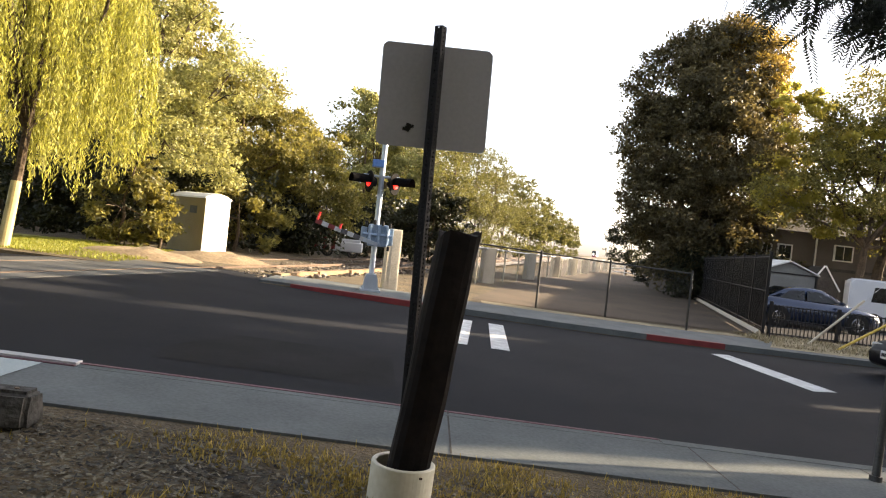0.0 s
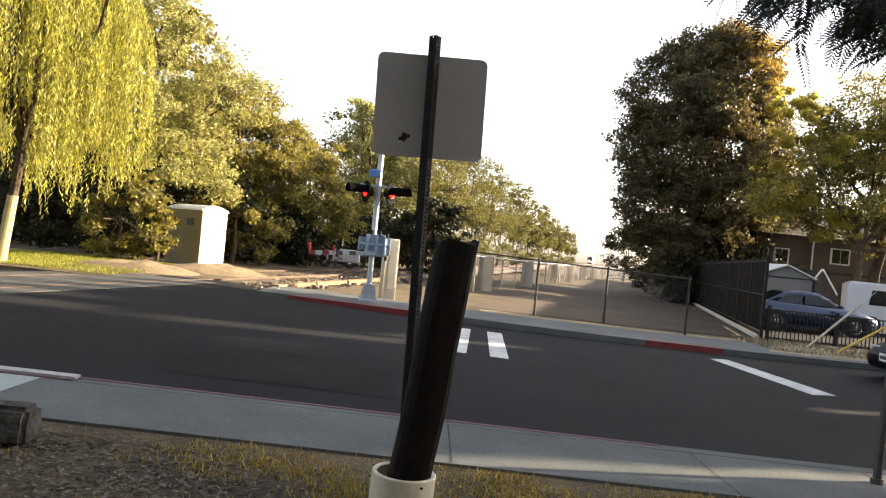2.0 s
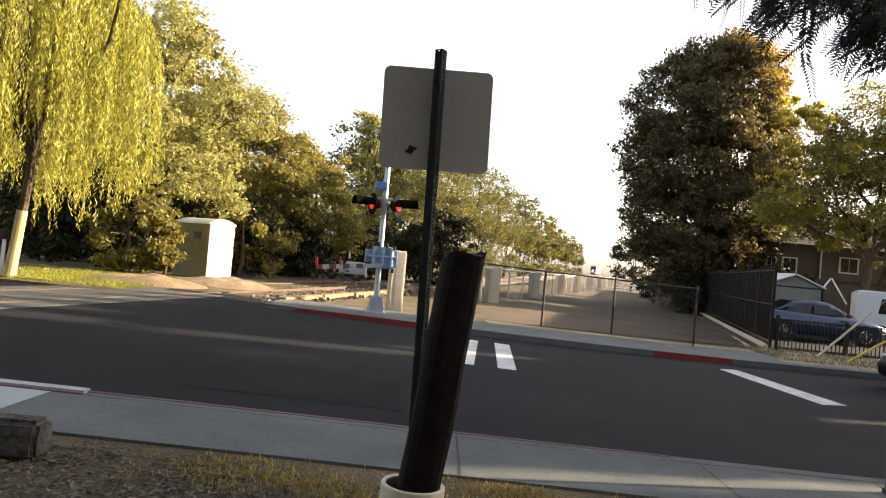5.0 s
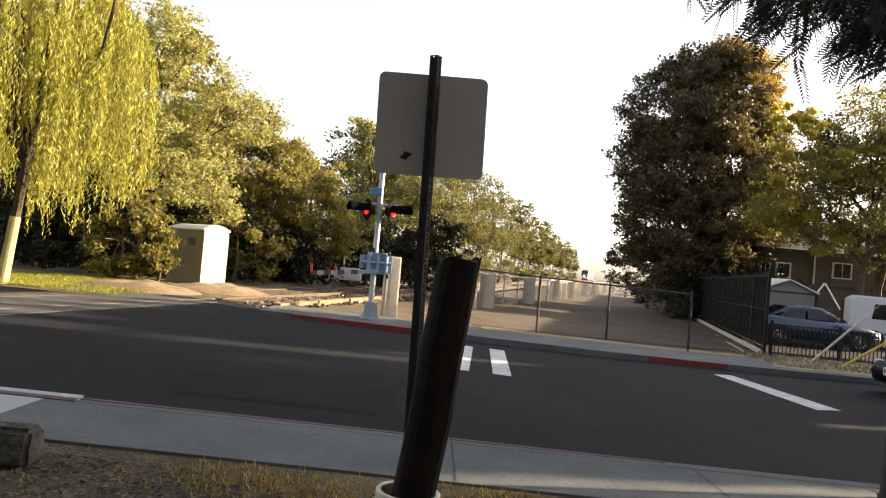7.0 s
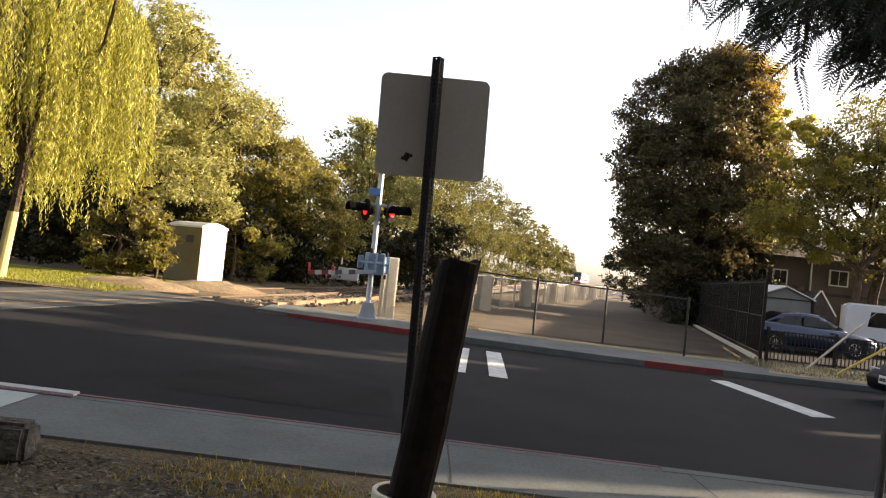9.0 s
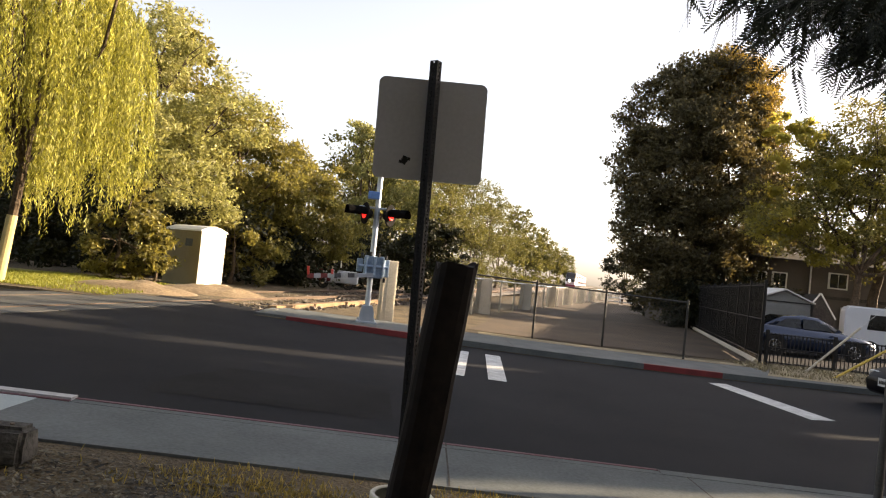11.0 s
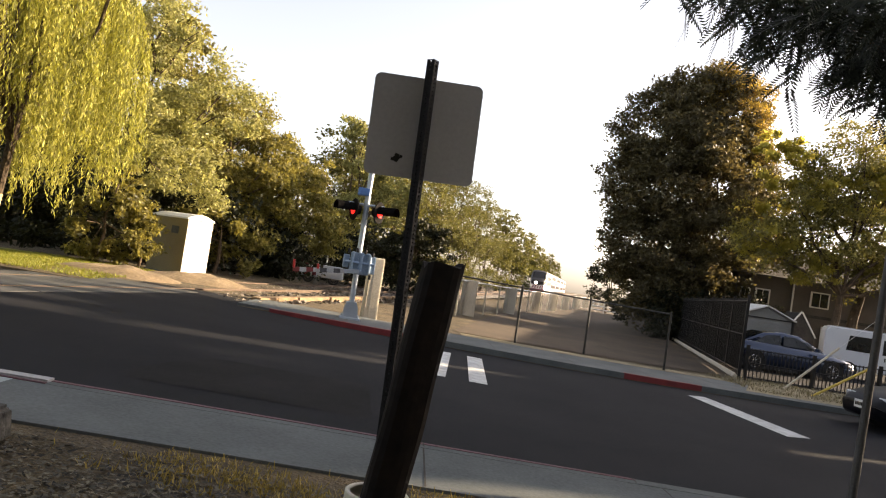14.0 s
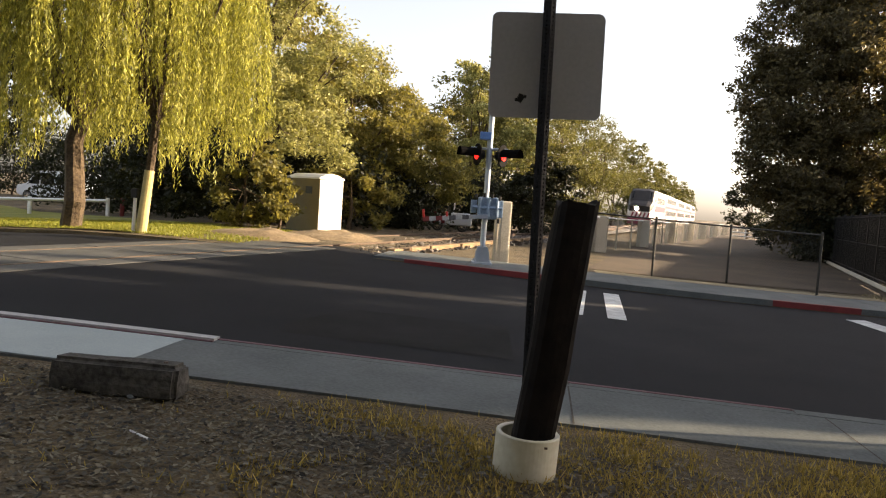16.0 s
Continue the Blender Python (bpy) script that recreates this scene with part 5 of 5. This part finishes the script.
    prism(bm, out, 1.85)
    bmesh.ops.bevel(bm, geom=bm.edges[:], offset=0.06, segments=3, affect="EDGES")
    part("body", bm, mat, s)
    for sg in (-1, 1):
        for q in (((0.72, 1.12), (0.72, 1.72), (0.98, 1.72), (1.52, 1.12)), ((-0.4, 1.12), (-0.4, 1.72), (0.6, 1.72), (0.6, 1.12)), ((-1.7, 1.12), (-1.6, 1.72), (-0.55, 1.72), (-0.55, 1.12))):
            bm = new_bm()
            v = [bm.verts.new((x, sg * 0.932, z)) for x, z in q]
            bm.faces.new(v)
            bmesh.ops.solidify(bm, geom=bm.faces[:], thickness=0.014)
            part("side_window", bm, GLASS, s, "dark side window")
        for x in (0.64, -0.16):
            part("door_seam", box(new_bm(), 0.015, 0.008, 1.2, pose(x, sg * 0.93, 0.45)), BLACK_METAL, s)
        for x in (0.5, -0.3):
            part("door_handle", box(new_bm(), 0.05, 0.03, 0.16, pose(x, sg * 0.935, 0.86), 0.008), BLACK_METAL, s)
        part("mirror", box(new_bm(), 0.12, 0.16, 0.24, pose(1.35, sg * 1.03, 1.12), 0.03), BLACK_METAL, s)
    bm = new_bm()
    v = [bm.verts.new(p) for p in ((1.76, -0.78, 1.16), (1.76, 0.78, 1.16), (1.10, 0.72, 1.84), (1.10, -0.72, 1.84))]
    bm.faces.new(v)
    bmesh.ops.solidify(bm, geom=bm.faces[:], thickness=0.014)
    part("windscreen", bm, GLASS, s)
    part("grille", box(new_bm(), 0.06, 1.2, 0.3, pose(2.47, 0, 0.58), 0.02), BLACK_METAL, s)
    for y in (-0.72, 0.72):
        part("headlamp", box(new_bm(), 0.12, 0.3, 0.22, pose(2.42, y, 0.72), 0.04), LAMP_GLASS, s)
    for x in (-1.55, 1.6):
        for y in (-0.85, 0.85):
            wheel(s, x, y, 0.34, 0.2)
    return s


van("white_van", pose(19.6, 29.4, verge(20) + 0.02, 0, 0, -24), "white panel van with dark windows in the yard", WHITE_CAR)
van("white_van", pose(-31.6, 45.0, verge(-35) + 0.02, 0, 0, 176), "white van standing beyond the lawn fence", WHITE_CAR)


# ---- house, shed, porch ----
STUCCO = surface("taupe_siding", (0.075, 0.063, 0.052), (0.11, 0.094, 0.08), 1.2, 0.9, 0, 0.3, 20, 0.01)
GREY_SIDING = surface("grey_siding", (0.20, 0.20, 0.19), (0.26, 0.26, 0.25), 1.2, 0.85, 0, 0.2, 20, 0.01)
ROOF = surface("dark_shingle", (0.025, 0.022, 0.02), (0.06, 0.053, 0.048), 3, 0.95, 0, 0.8, 12, 0.03)
TRIM = surface("white_trim", (0.62, 0.61, 0.58), (0.74, 0.73, 0.70), 3, 0.7)


def window(parent, x, z, w, hgt, depth=0.0):
    f = part("window", box(new_bm(), w + 0.14, 0.08, hgt + 0.14, pose(x, depth - 0.03, z - 0.07)), TRIM, parent, "white framed window")
    for k in (0, 1):
        part("pane", box(new_bm(), w / 2 - 0.04, 0.03, hgt, pose(x - w / 4 + w / 2 * k, depth - 0.065, z)), GLASS, f)
    return f


def build_house():
    s = thing("house", pose(25.5, 40.2, verge(25)), "two-storey taupe house with white windows and dark roof", "house")
    bm = new_bm()
    box(bm, 15.5, 8, 4.4, pose(0, 4, -0.1))
    part("wall", bm, STUCCO, s)
    bm = new_bm()
    prism(bm, ((-4.6, 0), (4.6, 0), (0, 2.0)), 16.5, pose(0, 4, 4.3, 0, 0, 90))
    part("roof", bm, ROOF, s)
    for x, z, w, hgt in ((-3.05, 3.0, 0.95, 0.75), (-6.3, 2.8, 0.7, 0.7), (-7.3, 2.85, 0.45, 0.6), (1.5, 3.0, 0.95, 0.75), (-2.2, 0.8, 1.0, 1.1)):
        window(s, x, z, w, hgt)
    part("drain_pipe", rod(new_bm(), (-4.6, -0.06, 0), (-4.6, -0.06, 4.2), 0.05, n=8), TRIM, s)
    part("band", box(new_bm(), 15.6, 0.06, 0.16, pose(0, -0.03, 2.35)), ROOF, s, "dark eave band over the ground floor")
    bm = new_bm()
    box(bm, 4.5, 5, 4.2, pose(-8.8, 5.6, -0.1))
    part("wing", bm, STUCCO, s)
    bm = new_bm()
    prism(bm, ((-3.0, 0), (3.0, 0), (0, 1.2)), 5.2, pose(-8.8, 5.6, 4.05, 0, 0, 90))
    part("wing_roof", bm, ROOF, s)


build_house()


def build_shed():
    s = thing("garden_shed", pose(14.75, 30.3, verge(14.7)), "grey garden shed with a white edged gable roof", "shed")
    w = 1.18
    bm = new_bm()
    prism(bm, ((-w, 0), (w, 0), (w, 1.92), (0, 2.38), (-w, 1.92)), 2.6, pose(0, 1.3, 0))
    part("wall", bm, GREY_SIDING, s)
    for sg in (-1, 1):
        bm = new_bm()
        ang = math.degrees(math.atan2(0.46, w))
        box(bm, 1.36, 2.9, 0.05, pose(sg * 0.62, 1.3, 2.165, 0, sg * ang, 0))
        part("roof", bm, TRIM, s, "white roof panel edge")
    for k in range(12):
        part("siding_board", box(new_bm(), 2 * w + 0.012, 0.012, 0.135, pose(0, -0.006, 0.15 * k + 0.02), 0.003), GREY_SIDING, s)
    part("cross_band", box(new_bm(), 2 * w + 0.02, 0.03, 0.05, pose(0, -0.015, 1.88)), BLACK_METAL, s)
    part("corner_post", box(new_bm(), 0.09, 0.09, 1.9, pose(w, -0.03, 0)), BLACK_METAL, s)


build_shed()


def build_porch():
    s = thing("gabled_porch", pose(18.6, 34.6, verge(18)), "small dark gabled porch with pale edged roof", "porch")
    bm = new_bm()
    prism(bm, ((-0.75, 0), (0.75, 0), (0.75, 1.35), (0, 2.45), (-0.75, 1.35)), 1.4, pose(0, 0.8, 0))
    part("wall", bm, ROOF, s)
    for sg in (-1, 1):
        ang = math.degrees(math.atan2(1.1, 0.75))
        bm = new_bm()
        box(bm, 1.4, 0.06, 0.06, pose(sg * 0.39, 0.06, 1.90, 0, sg * ang, 0))
        part("roof_edge", bm, TRIM, s)
    # a vehicle's red tail light, built as a lamp on an added post
    tail_light = thing("red_signal_lamp", pose(19.75, 34.3, verge(19)), "small glowing red tail light set on an added thin post", "lamp")
    part("post", rod(new_bm(), (0, 0, 0), (0, 0, 1.72), 0.03, n=8), BLACK_METAL, tail_light)
    part("lens", rod(new_bm(), (0, -0.03, 1.76), (0, 0.03, 1.76), 0.085, n=14), LENS_RED, tail_light, "glowing red lens")


build_porch()

# guy wire guards at the utility pole's stay
YELLOW = surface("yellow_plastic", (0.45, 0.32, 0.04), (0.6, 0.44, 0.07), 4, 0.5)


def guy(a, b, mat, label, wire_to):
    s = thing("guy_wire", pose(*a), label, "guy wire")
    d = Vector(b) - Vector(a)
    part("guard", rod(new_bm(), (0, 0, 0), d, 0.032, n=10), mat, s)
    part("wire", rod(new_bm(), d, Vector(wire_to) - Vector(a), 0.006, n=5), GALV, s, "thin steel wire")
    part("anchor", rod(new_bm(), -d.normalized() * 0.15, (0, 0, 0), 0.02, n=8), RAIL_STEEL, s)


guy((10.05, 19.2, verge(10) + 0.02), (11.95, 20.1, 1.12), PALE_CONCRETE, "stay wire with a white plastic guard", (18.0, 23.0, 5.2))
guy((10.3, 18.3, verge(10) + 0.02), (12.3, 18.9, 0.85), YELLOW, "stay wire with a yellow plastic guard", (18.6, 20.8, 4.0))


YELLOW_GUARD = surface("faded_yellow", (0.34, 0.28, 0.12), (0.50, 0.42, 0.20), 4, 0.7)
part("guard", rod(new_bm(), (0.0, 0, 0.02), (0.125, 0.05, 1.5), 0.128, 0.11, n=14), YELLOW_GUARD, SLIM, "faded yellow trunk guard")
part("conduit", rod(new_bm(), (-0.16, -0.05, 0), (-0.14, -0.05, 0.85), 0.04, n=10), CABINET, SLIM, "white stake beside the trunk")
part("stake_box", box(new_bm(), 0.14, 0.12, 0.22, pose(-0.15, -0.05, 0.85), 0.02), BLACK_METAL, SLIM, "small black box on the stake")
rp = thing("red_marker_post", pose(-17.0, 28.2, verge(-17)), "short red marker post", "post")
part("post", rod(new_bm(), (0, 0, 0), (0, 0, 0.75), 0.09, n=10), RED_PAINT, rp)
part("cap", rod(new_bm(), (0, 0, 0.75), (0, 0, 0.8), 0.1, n=10), RED_PAINT, rp)


def build_barrier():
    """A low white works trailer with red and white boards beyond the signal."""
    s = thing("works_trailer", pose(-4.1, 33.0, verge(-4) + 0.02, 0, 0, 4), "low white works trailer with red striped boards", "trailer")
    part("bed", box(new_bm(), 2.0, 1.3, 0.42, pose(0, 0, 0.28), 0.06), WHITE_CAR, s)
    part("deck", box(new_bm(), 1.2, 1.1, 0.14, pose(0.3, 0, 0.68), 0.03), WHITE_CAR, s)
    for k in range(5):
        part("board", box(new_bm(), 0.17, 0.03, 0.5, pose(-0.98 + 0.18 * k, -0.7, 0.34)), RED_PAINT if k % 2 == 0 else CABINET, s, "red or white striped board")
    for x, hh in ((-0.85, 1.35), (-0.5, 1.0), (0.2, 1.3)):
        part("stake", rod(new_bm(), (x, -0.4, 0.4), (x, -0.4, hh), 0.03, n=8), RED_PAINT if x < 0 else CABINET, s)
    for x in (-0.5, 0.6):
        wheel(s, x, -0.5, 0.24, 0.16)


build_barrier()


# ---- the train ----
TRAIN_WHITE = surface("train_white", (0.60, 0.58, 0.58), (0.72, 0.70, 0.70), 0.8, 0.35, 0.2, 0.0, 20)
TRAIN_SILVER = surface("train_silver", (0.45, 0.45, 0.47), (0.6, 0.6, 0.62), 0.8, 0.35, 0.6, 0.0, 20)
MAROON = surface("train_maroon", (0.16, 0.025, 0.05), (0.24, 0.04, 0.07), 1, 0.35)
TRAIN_DARK = surface("train_dark", (0.02, 0.018, 0.018), (0.045, 0.04, 0.04), 1, 0.5)


def bogie(parent, y):
    b = part("bogie", box(new_bm(), 2.3, 2.6, 0.45, pose(0, y, 0.35), 0.06), TRAIN_DARK, parent)
    for dy in (-0.9, 0.9):
        for x in (-0.76, 0.76):
            part("wheel", rod(new_bm(), (x - 0.06, y + dy, 0.46), (x + 0.06, y + dy, 0.46), 0.46, n=20), RAIL_STEEL, b)


def locomotive():
    """Nose at y = 0, the length along +y, the rail head at z = 0."""
    s = thing("locomotive", pose(0, 0, 0), "white and maroon diesel locomotive with dark cab front and lit headlamp", "locomotive")
    w = 1.52

    def ring(y, top, half, low=0.75):
        return [(-half * 0.96, y, low), (-half, y, low + 0.5), (-half, y, top - 0.7), (-half * 0.86, y, top - 0.15), (-half * 0.55, y, top), (half * 0.55, y, top), (half * 0.86, y, top - 0.15), (half, y, top - 0.7), (half, y, low + 0.5), (half * 0.96, y, low)]
    bm = loft(new_bm(), [ring(0.0, 2.35, 1.15, 0.9), ring(0.35, 2.6, 1.38), ring(1.0, 2.9, 1.5), ring(1.12, 2.95, w), ring(2.2, 4.2, w), ring(2.9, 4.45, w), ring(17.5, 4.45, w), ring(17.7, 4.3, w * 0.96)])
    part("body", bm, TRAIN_WHITE, s)
    bm = loft(new_bm(), [ring(-0.02, 2.37, 1.17, 1.8), ring(0.34, 2.63, 1.40, 1.85), ring(1.1, 2.98, 1.525, 1.95), ring(2.2, 4.23, 1.535, 2.6), ring(2.85, 4.475, 1.53, 3.6)])
    part("nose_cover", bm, TRAIN_DARK, s, "dark cab front and brow")
    for x in (-0.62, 0.62):
        bm = new_bm()
        v = [bm.verts.new(p) for p in ((x - 0.5, 1.35, 3.22), (x + 0.5, 1.35, 3.22), (x + 0.45, 2.1, 4.08), (x - 0.45, 2.1, 4.08))]
        bm.faces.new(v)
        bmesh.ops.solidify(bm, geom=bm.faces[:], thickness=0.03)
        part("windscreen", bm, GLASS, s)
    for x in (-0.35,):
        part("headlamp", rod(new_bm(), (x, -0.10, 2.02), (x, 0.06, 2.02), 0.2, n=16), TRAIN_LAMP, s, "glowing headlamp")
    part("pilot", box(new_bm(), 2.7, 0.5, 0.75, pose(0, 0.25, 0.18), 0.08), MAROON, s, "maroon pilot plate")
    for k in range(5):
        part("nose_stripe", box(new_bm(), 0.2, 0.1, 0.62, pose(-0.92 + 0.46 * k, 0.0, 1.0, 0, 20, 0), 0.02), MAROON, s, "slanting maroon nose stripe")
    for sg in (-1, 1):
        part("stripe", box(new_bm(), 0.03, 14.6, 0.75, pose(sg * (w + 0.005), 10.0, 1.75)), MAROON, s, "maroon side stripe")
        part("cab_window", box(new_bm(), 0.03, 0.8, 0.7, pose(sg * (w + 0.01), 2.9, 2.9)), GLASS, s)
        for k in range(6):
            part("grille", box(new_bm(), 0.03, 1.5, 0.8, pose(sg * (w + 0.01), 5.5 + 2.0 * k, 2.75)), TRAIN_DARK, s, "dark louvred grille")
        part("sill", box(new_bm(), 0.2, 15, 0.3, pose(sg * 1.35, 9.5, 0.55)), TRAIN_DARK, s)
    part("tank", box(new_bm(), 2.4, 4.5, 0.6, pose(0, 9.2, 0.2), 0.1), TRAIN_DARK, s)
    for y in (6, 10, 13.5):
        part("roof_fan", rod(new_bm(), (0, y, 4.4), (0, y, 4.55), 0.7, n=20), TRAIN_DARK, s)
    bogie(s, 4.0)
    bogie(s, 14.4)
    return s


TRAIN_LAMP = glowing("train_headlamp_lens", (1.0, 0.85, 0.66), 60.0)


def coach():
    s = thing("passenger_coach", pose(0, 0, 0), "silver double-deck passenger coach with maroon bands", "coach", "train coaches")
    w = 1.5
    prof = [(-w * 0.95, 0.6), (-w, 0.9), (-w, 3.9), (-w * 0.8, 4.45), (-w * 0.4, 4.62), (w * 0.4, 4.62), (w * 0.8, 4.45), (w, 3.9), (w, 0.9), (w * 0.95, 0.6)]
    bm = loft(new_bm(), [[(x, y, z) for x, z in prof] for y in (0.3, 25.3)])
    part("body", bm, TRAIN_SILVER, s)
    for sg in (-1, 1):
        for z in (1.35, 3.15):
            part("window_band", box(new_bm(), 0.025, 19.5, 0.75, pose(sg * (w + 0.004), 12.8, z)), TRAIN_DARK, s, "dark window band")
            for k in range(11):
                part("window", box(new_bm(), 0.02, 1.3, 0.6, pose(sg * (w + 0.018), 4.0 + 1.75 * k, z + 0.07)), GLASS, s)
        part("stripe", box(new_bm(), 0.02, 24.8, 0.4, pose(sg * (w + 0.003), 12.8, 2.4)), MAROON, s, "maroon band")
        for y in (2.0, 23.6):
            part("door", box(new_bm(), 0.03, 1.3, 2.1, pose(sg * (w + 0.004), y, 0.8)), MAROON, s, "maroon sliding door")
    part("gangway", box(new_bm(), 1.0, 0.7, 2.2, pose(0, 0.0, 0.9)), TRAIN_DARK, s)
    bogie(s, 3.5)
    bogie(s, 22.0)
    return s


LOCO = locomotive()
COACHES = [coach()]
for _ in range(3):
    COACHES.append(copy_thing(COACHES[0], Matrix()))


# ---- loose things on the near ground ----
def near_ground():
    rng = np.random.default_rng(31)

    def at(x, y):
        return verge(x) + 0.03 * noise.noise((x * 0.9, y * 0.9, 0)) - 0.01
    # fallen leaves and bark chips
    n = 46000
    x, y = rng.uniform(-5.2, 3.5, n), rng.uniform(1.6, 4.7, n)
    keep = np.array([noise.noise((a * 0.7, b * 0.9, 5)) + 0.75 * (-a - 0.2) / 2 - 0.35 * (b - 3.2) > rng.uniform(-0.9, 0.8) for a, b in zip(x, y)])
    x, y = x[keep], y[keep]
    z = np.array([at(a, b) for a, b in zip(x, y)]) + rng.uniform(0.008, 0.03, len(x))
    c = np.stack([x, y, z], 1)
    a = rng.uniform(0, 2 * np.pi, len(x))
    l, w = rng.uniform(0.006, 0.032, (len(x), 1)), rng.uniform(0.004, 0.014, (len(x), 1))
    d = np.stack([np.cos(a), np.sin(a), rng.uniform(-0.35, 0.35, len(x))], 1)
    e = np.stack([-np.sin(a), np.cos(a), rng.uniform(-0.5, 0.5, len(x))], 1)
    q = np.stack([c - d * l, c + e * w, c + d * l, c - e * w], 1).reshape(-1, 3)
    tagged(quads_mesh("leaf_litter", q, LITTER), "dark fallen leaves and bark chips on dirt", "leaf litter", kind="stuff")
    # dry grass
    n = 150000
    x, y = rng.uniform(-5.0, 5.5, n), rng.uniform(1.6, 4.98, n)
    keep = np.array([1.3 * noise.noise((a * 1.3, b * 1.6, 11)) + 0.9 * noise.noise((a * 4.1, b * 5.0, 3)) + 0.22 * max(a, -1.6) + 0.15 * (1 if a > -1.4 else -1) > rng.uniform(-0.4, 1.0) for a, b in zip(x, y)])
    x, y = x[keep], y[keep] + SLOPE * x[keep]
    z = np.array([at(a, b) for a, b in zip(x, y)])
    k = len(x)
    hgt = 0.012 + 0.05 * rng.random(k) ** 2
    a = rng.uniform(0, 2 * np.pi, k)
    lean = rng.uniform(0.1, 1.1, k) * hgt
    c = np.stack([x, y, z], 1)
    side = np.stack([-np.sin(a), np.cos(a), np.zeros(k)], 1) * rng.uniform(0.003, 0.0065, (k, 1))
    tip = c + np.stack([np.cos(a) * lean, np.sin(a) * lean, hgt], 1)
    q = np.stack([c - side, c + side, tip + side * 0.3, tip - side * 0.3], 1).reshape(-1, 3)
    tagged(quads_mesh("dry_grass", q, GRASS), "short dry yellow grass blades", "dry grass", kind="stuff")
    # dry weeds at the low fence across the street
    n = 6000
    x, y = rng.uniform(8.3, 16, n), rng.uniform(17.2, 20.4, n)
    keep = np.array([noise.noise((a * 1.1, b * 1.3, 2)) > rng.uniform(-0.5, 0.5) for a, b in zip(x, y)])
    x, y = x[keep], y[keep]
    k = len(x)
    c = np.stack([x, y, np.array([verge(q) + 0.04 for q in x])], 1)
    hgt = rng.uniform(0.03, 0.11, k)
    a = rng.uniform(0, 2 * np.pi, k)
    tip = c + np.stack([np.cos(a) * hgt * 0.8, np.sin(a) * hgt * 0.8, hgt], 1)
    side = np.stack([-np.sin(a), np.cos(a), np.zeros(k)], 1) * 0.014
    q = np.stack([c - side, c + side, tip + side * 0.4, tip - side * 0.4], 1).reshape(-1, 3)
    tagged(quads_mesh("dry_weeds", q, STRAW_BLADE), "pale dry weeds on the verge", "dry weeds", kind="stuff")
    # grass tops on the lawn and the bank
    n = 34000
    x = rng.uniform(-24, -6.6, n)
    y = rng.uniform(15.6, 21.5, n)
    k = n
    c = np.stack([x, y + 0.0 * x, np.array([verge(q) + 0.02 for q in x])], 1)
    hgt = rng.uniform(0.02, 0.065, k)
    a = rng.uniform(0, 2 * np.pi, k)
    tip = c + np.stack([np.cos(a) * hgt * 0.7, np.sin(a) * hgt * 0.7, hgt], 1)
    side = np.stack([-np.sin(a), np.cos(a), np.zeros(k)], 1) * 0.009
    q = np.stack([c - side, c + side, tip + side * 0.4, tip - side * 0.4], 1).reshape(-1, 3)
    tagged(quads_mesh("lawn_grass", q, LAWN_BLADE), "yellow-green lawn grass blades", "grass", kind="stuff")


LITTER = leafy("litter_leaf", (0.004, 0.004, 0.004), (0.20, 0.175, 0.12), (0.05, 0.035, 0.02), 0.1)
GRASS = leafy("dry_blade", (0.10, 0.075, 0.018), (0.58, 0.43, 0.11), (0.5, 0.37, 0.08), 0.3)
STRAW_BLADE = leafy("straw_blade", (0.09, 0.078, 0.052), (0.28, 0.25, 0.17), (0.4, 0.34, 0.18), 0.25)
LAWN_BLADE = leafy("lawn_blade", (0.12, 0.15, 0.02), (0.30, 0.28, 0.05), (0.3, 0.3, 0.04), 0.3)
near_ground()
stick = thing("white_stick", pose(-2.1, 3.68, verge(-2.1) + 0.012, 0, 0, -33), "thin white stick lying on the dirt", "stick")
part("shaft", rod(new_bm(), (-0.1, 0, 0), (0.1, 0, 0.006), 0.006, n=8), CABINET, stick)
part("tip", rod(new_bm(), (0.1, 0, 0.006), (0.115, 0, 0.006), 0.007, n=8), OLD_CONCRETE, stick)
scrap = thing("paper_scrap", pose(-2.5, 4.26, verge(-2.5) + 0.008, 8, 6, 20), "crumpled pale paper scrap by the wheel stop", "litter")
bm = new_bm()
bmesh.ops.create_icosphere(bm, subdivisions=2, radius=0.022)
for v in bm.verts:
    v.co *= 1 + 0.5 * noise.noise(v.co * 40)
    v.co.z = v.co.z * 0.5 + 0.012
part("sheet", bm, OLD_CONCRETE, scrap)


# ---- what moves ----
def motions():
    def train_y(t):
        return 134.0 - 25.3 * (t - 14.25)

    def rows(back):
        out = []
        for t in range(17):
            p = track_pose(train_y(t), RAIL_Z).translation + TRACK_WAY * back
            out.append((t, pose(p.x, p.y, RAIL_Z, 0, 0, TRACK_YAW)))
        return out
    walk(LOCO, rows(0.0))
    for i, c in enumerate(COACHES):
        walk(c, rows(18.0 + 25.7 * i))
    # the short gate arm sinks to rest in the first seconds
    angles = ((0.0, 15.5), (0.4, 10.5), (0.8, 5.5), (1.2, 1.5), (1.6, -1.5), (2.0, -4.0), (2.5, -5.5), (3.0, -6.0), (9.0, -6.0), (16.0, -6.0))
    walk(GATE_ARM, [(t, pose(-0.02, -0.24, 1.12, 0, a, 0)) for t, a in angles])


motions()
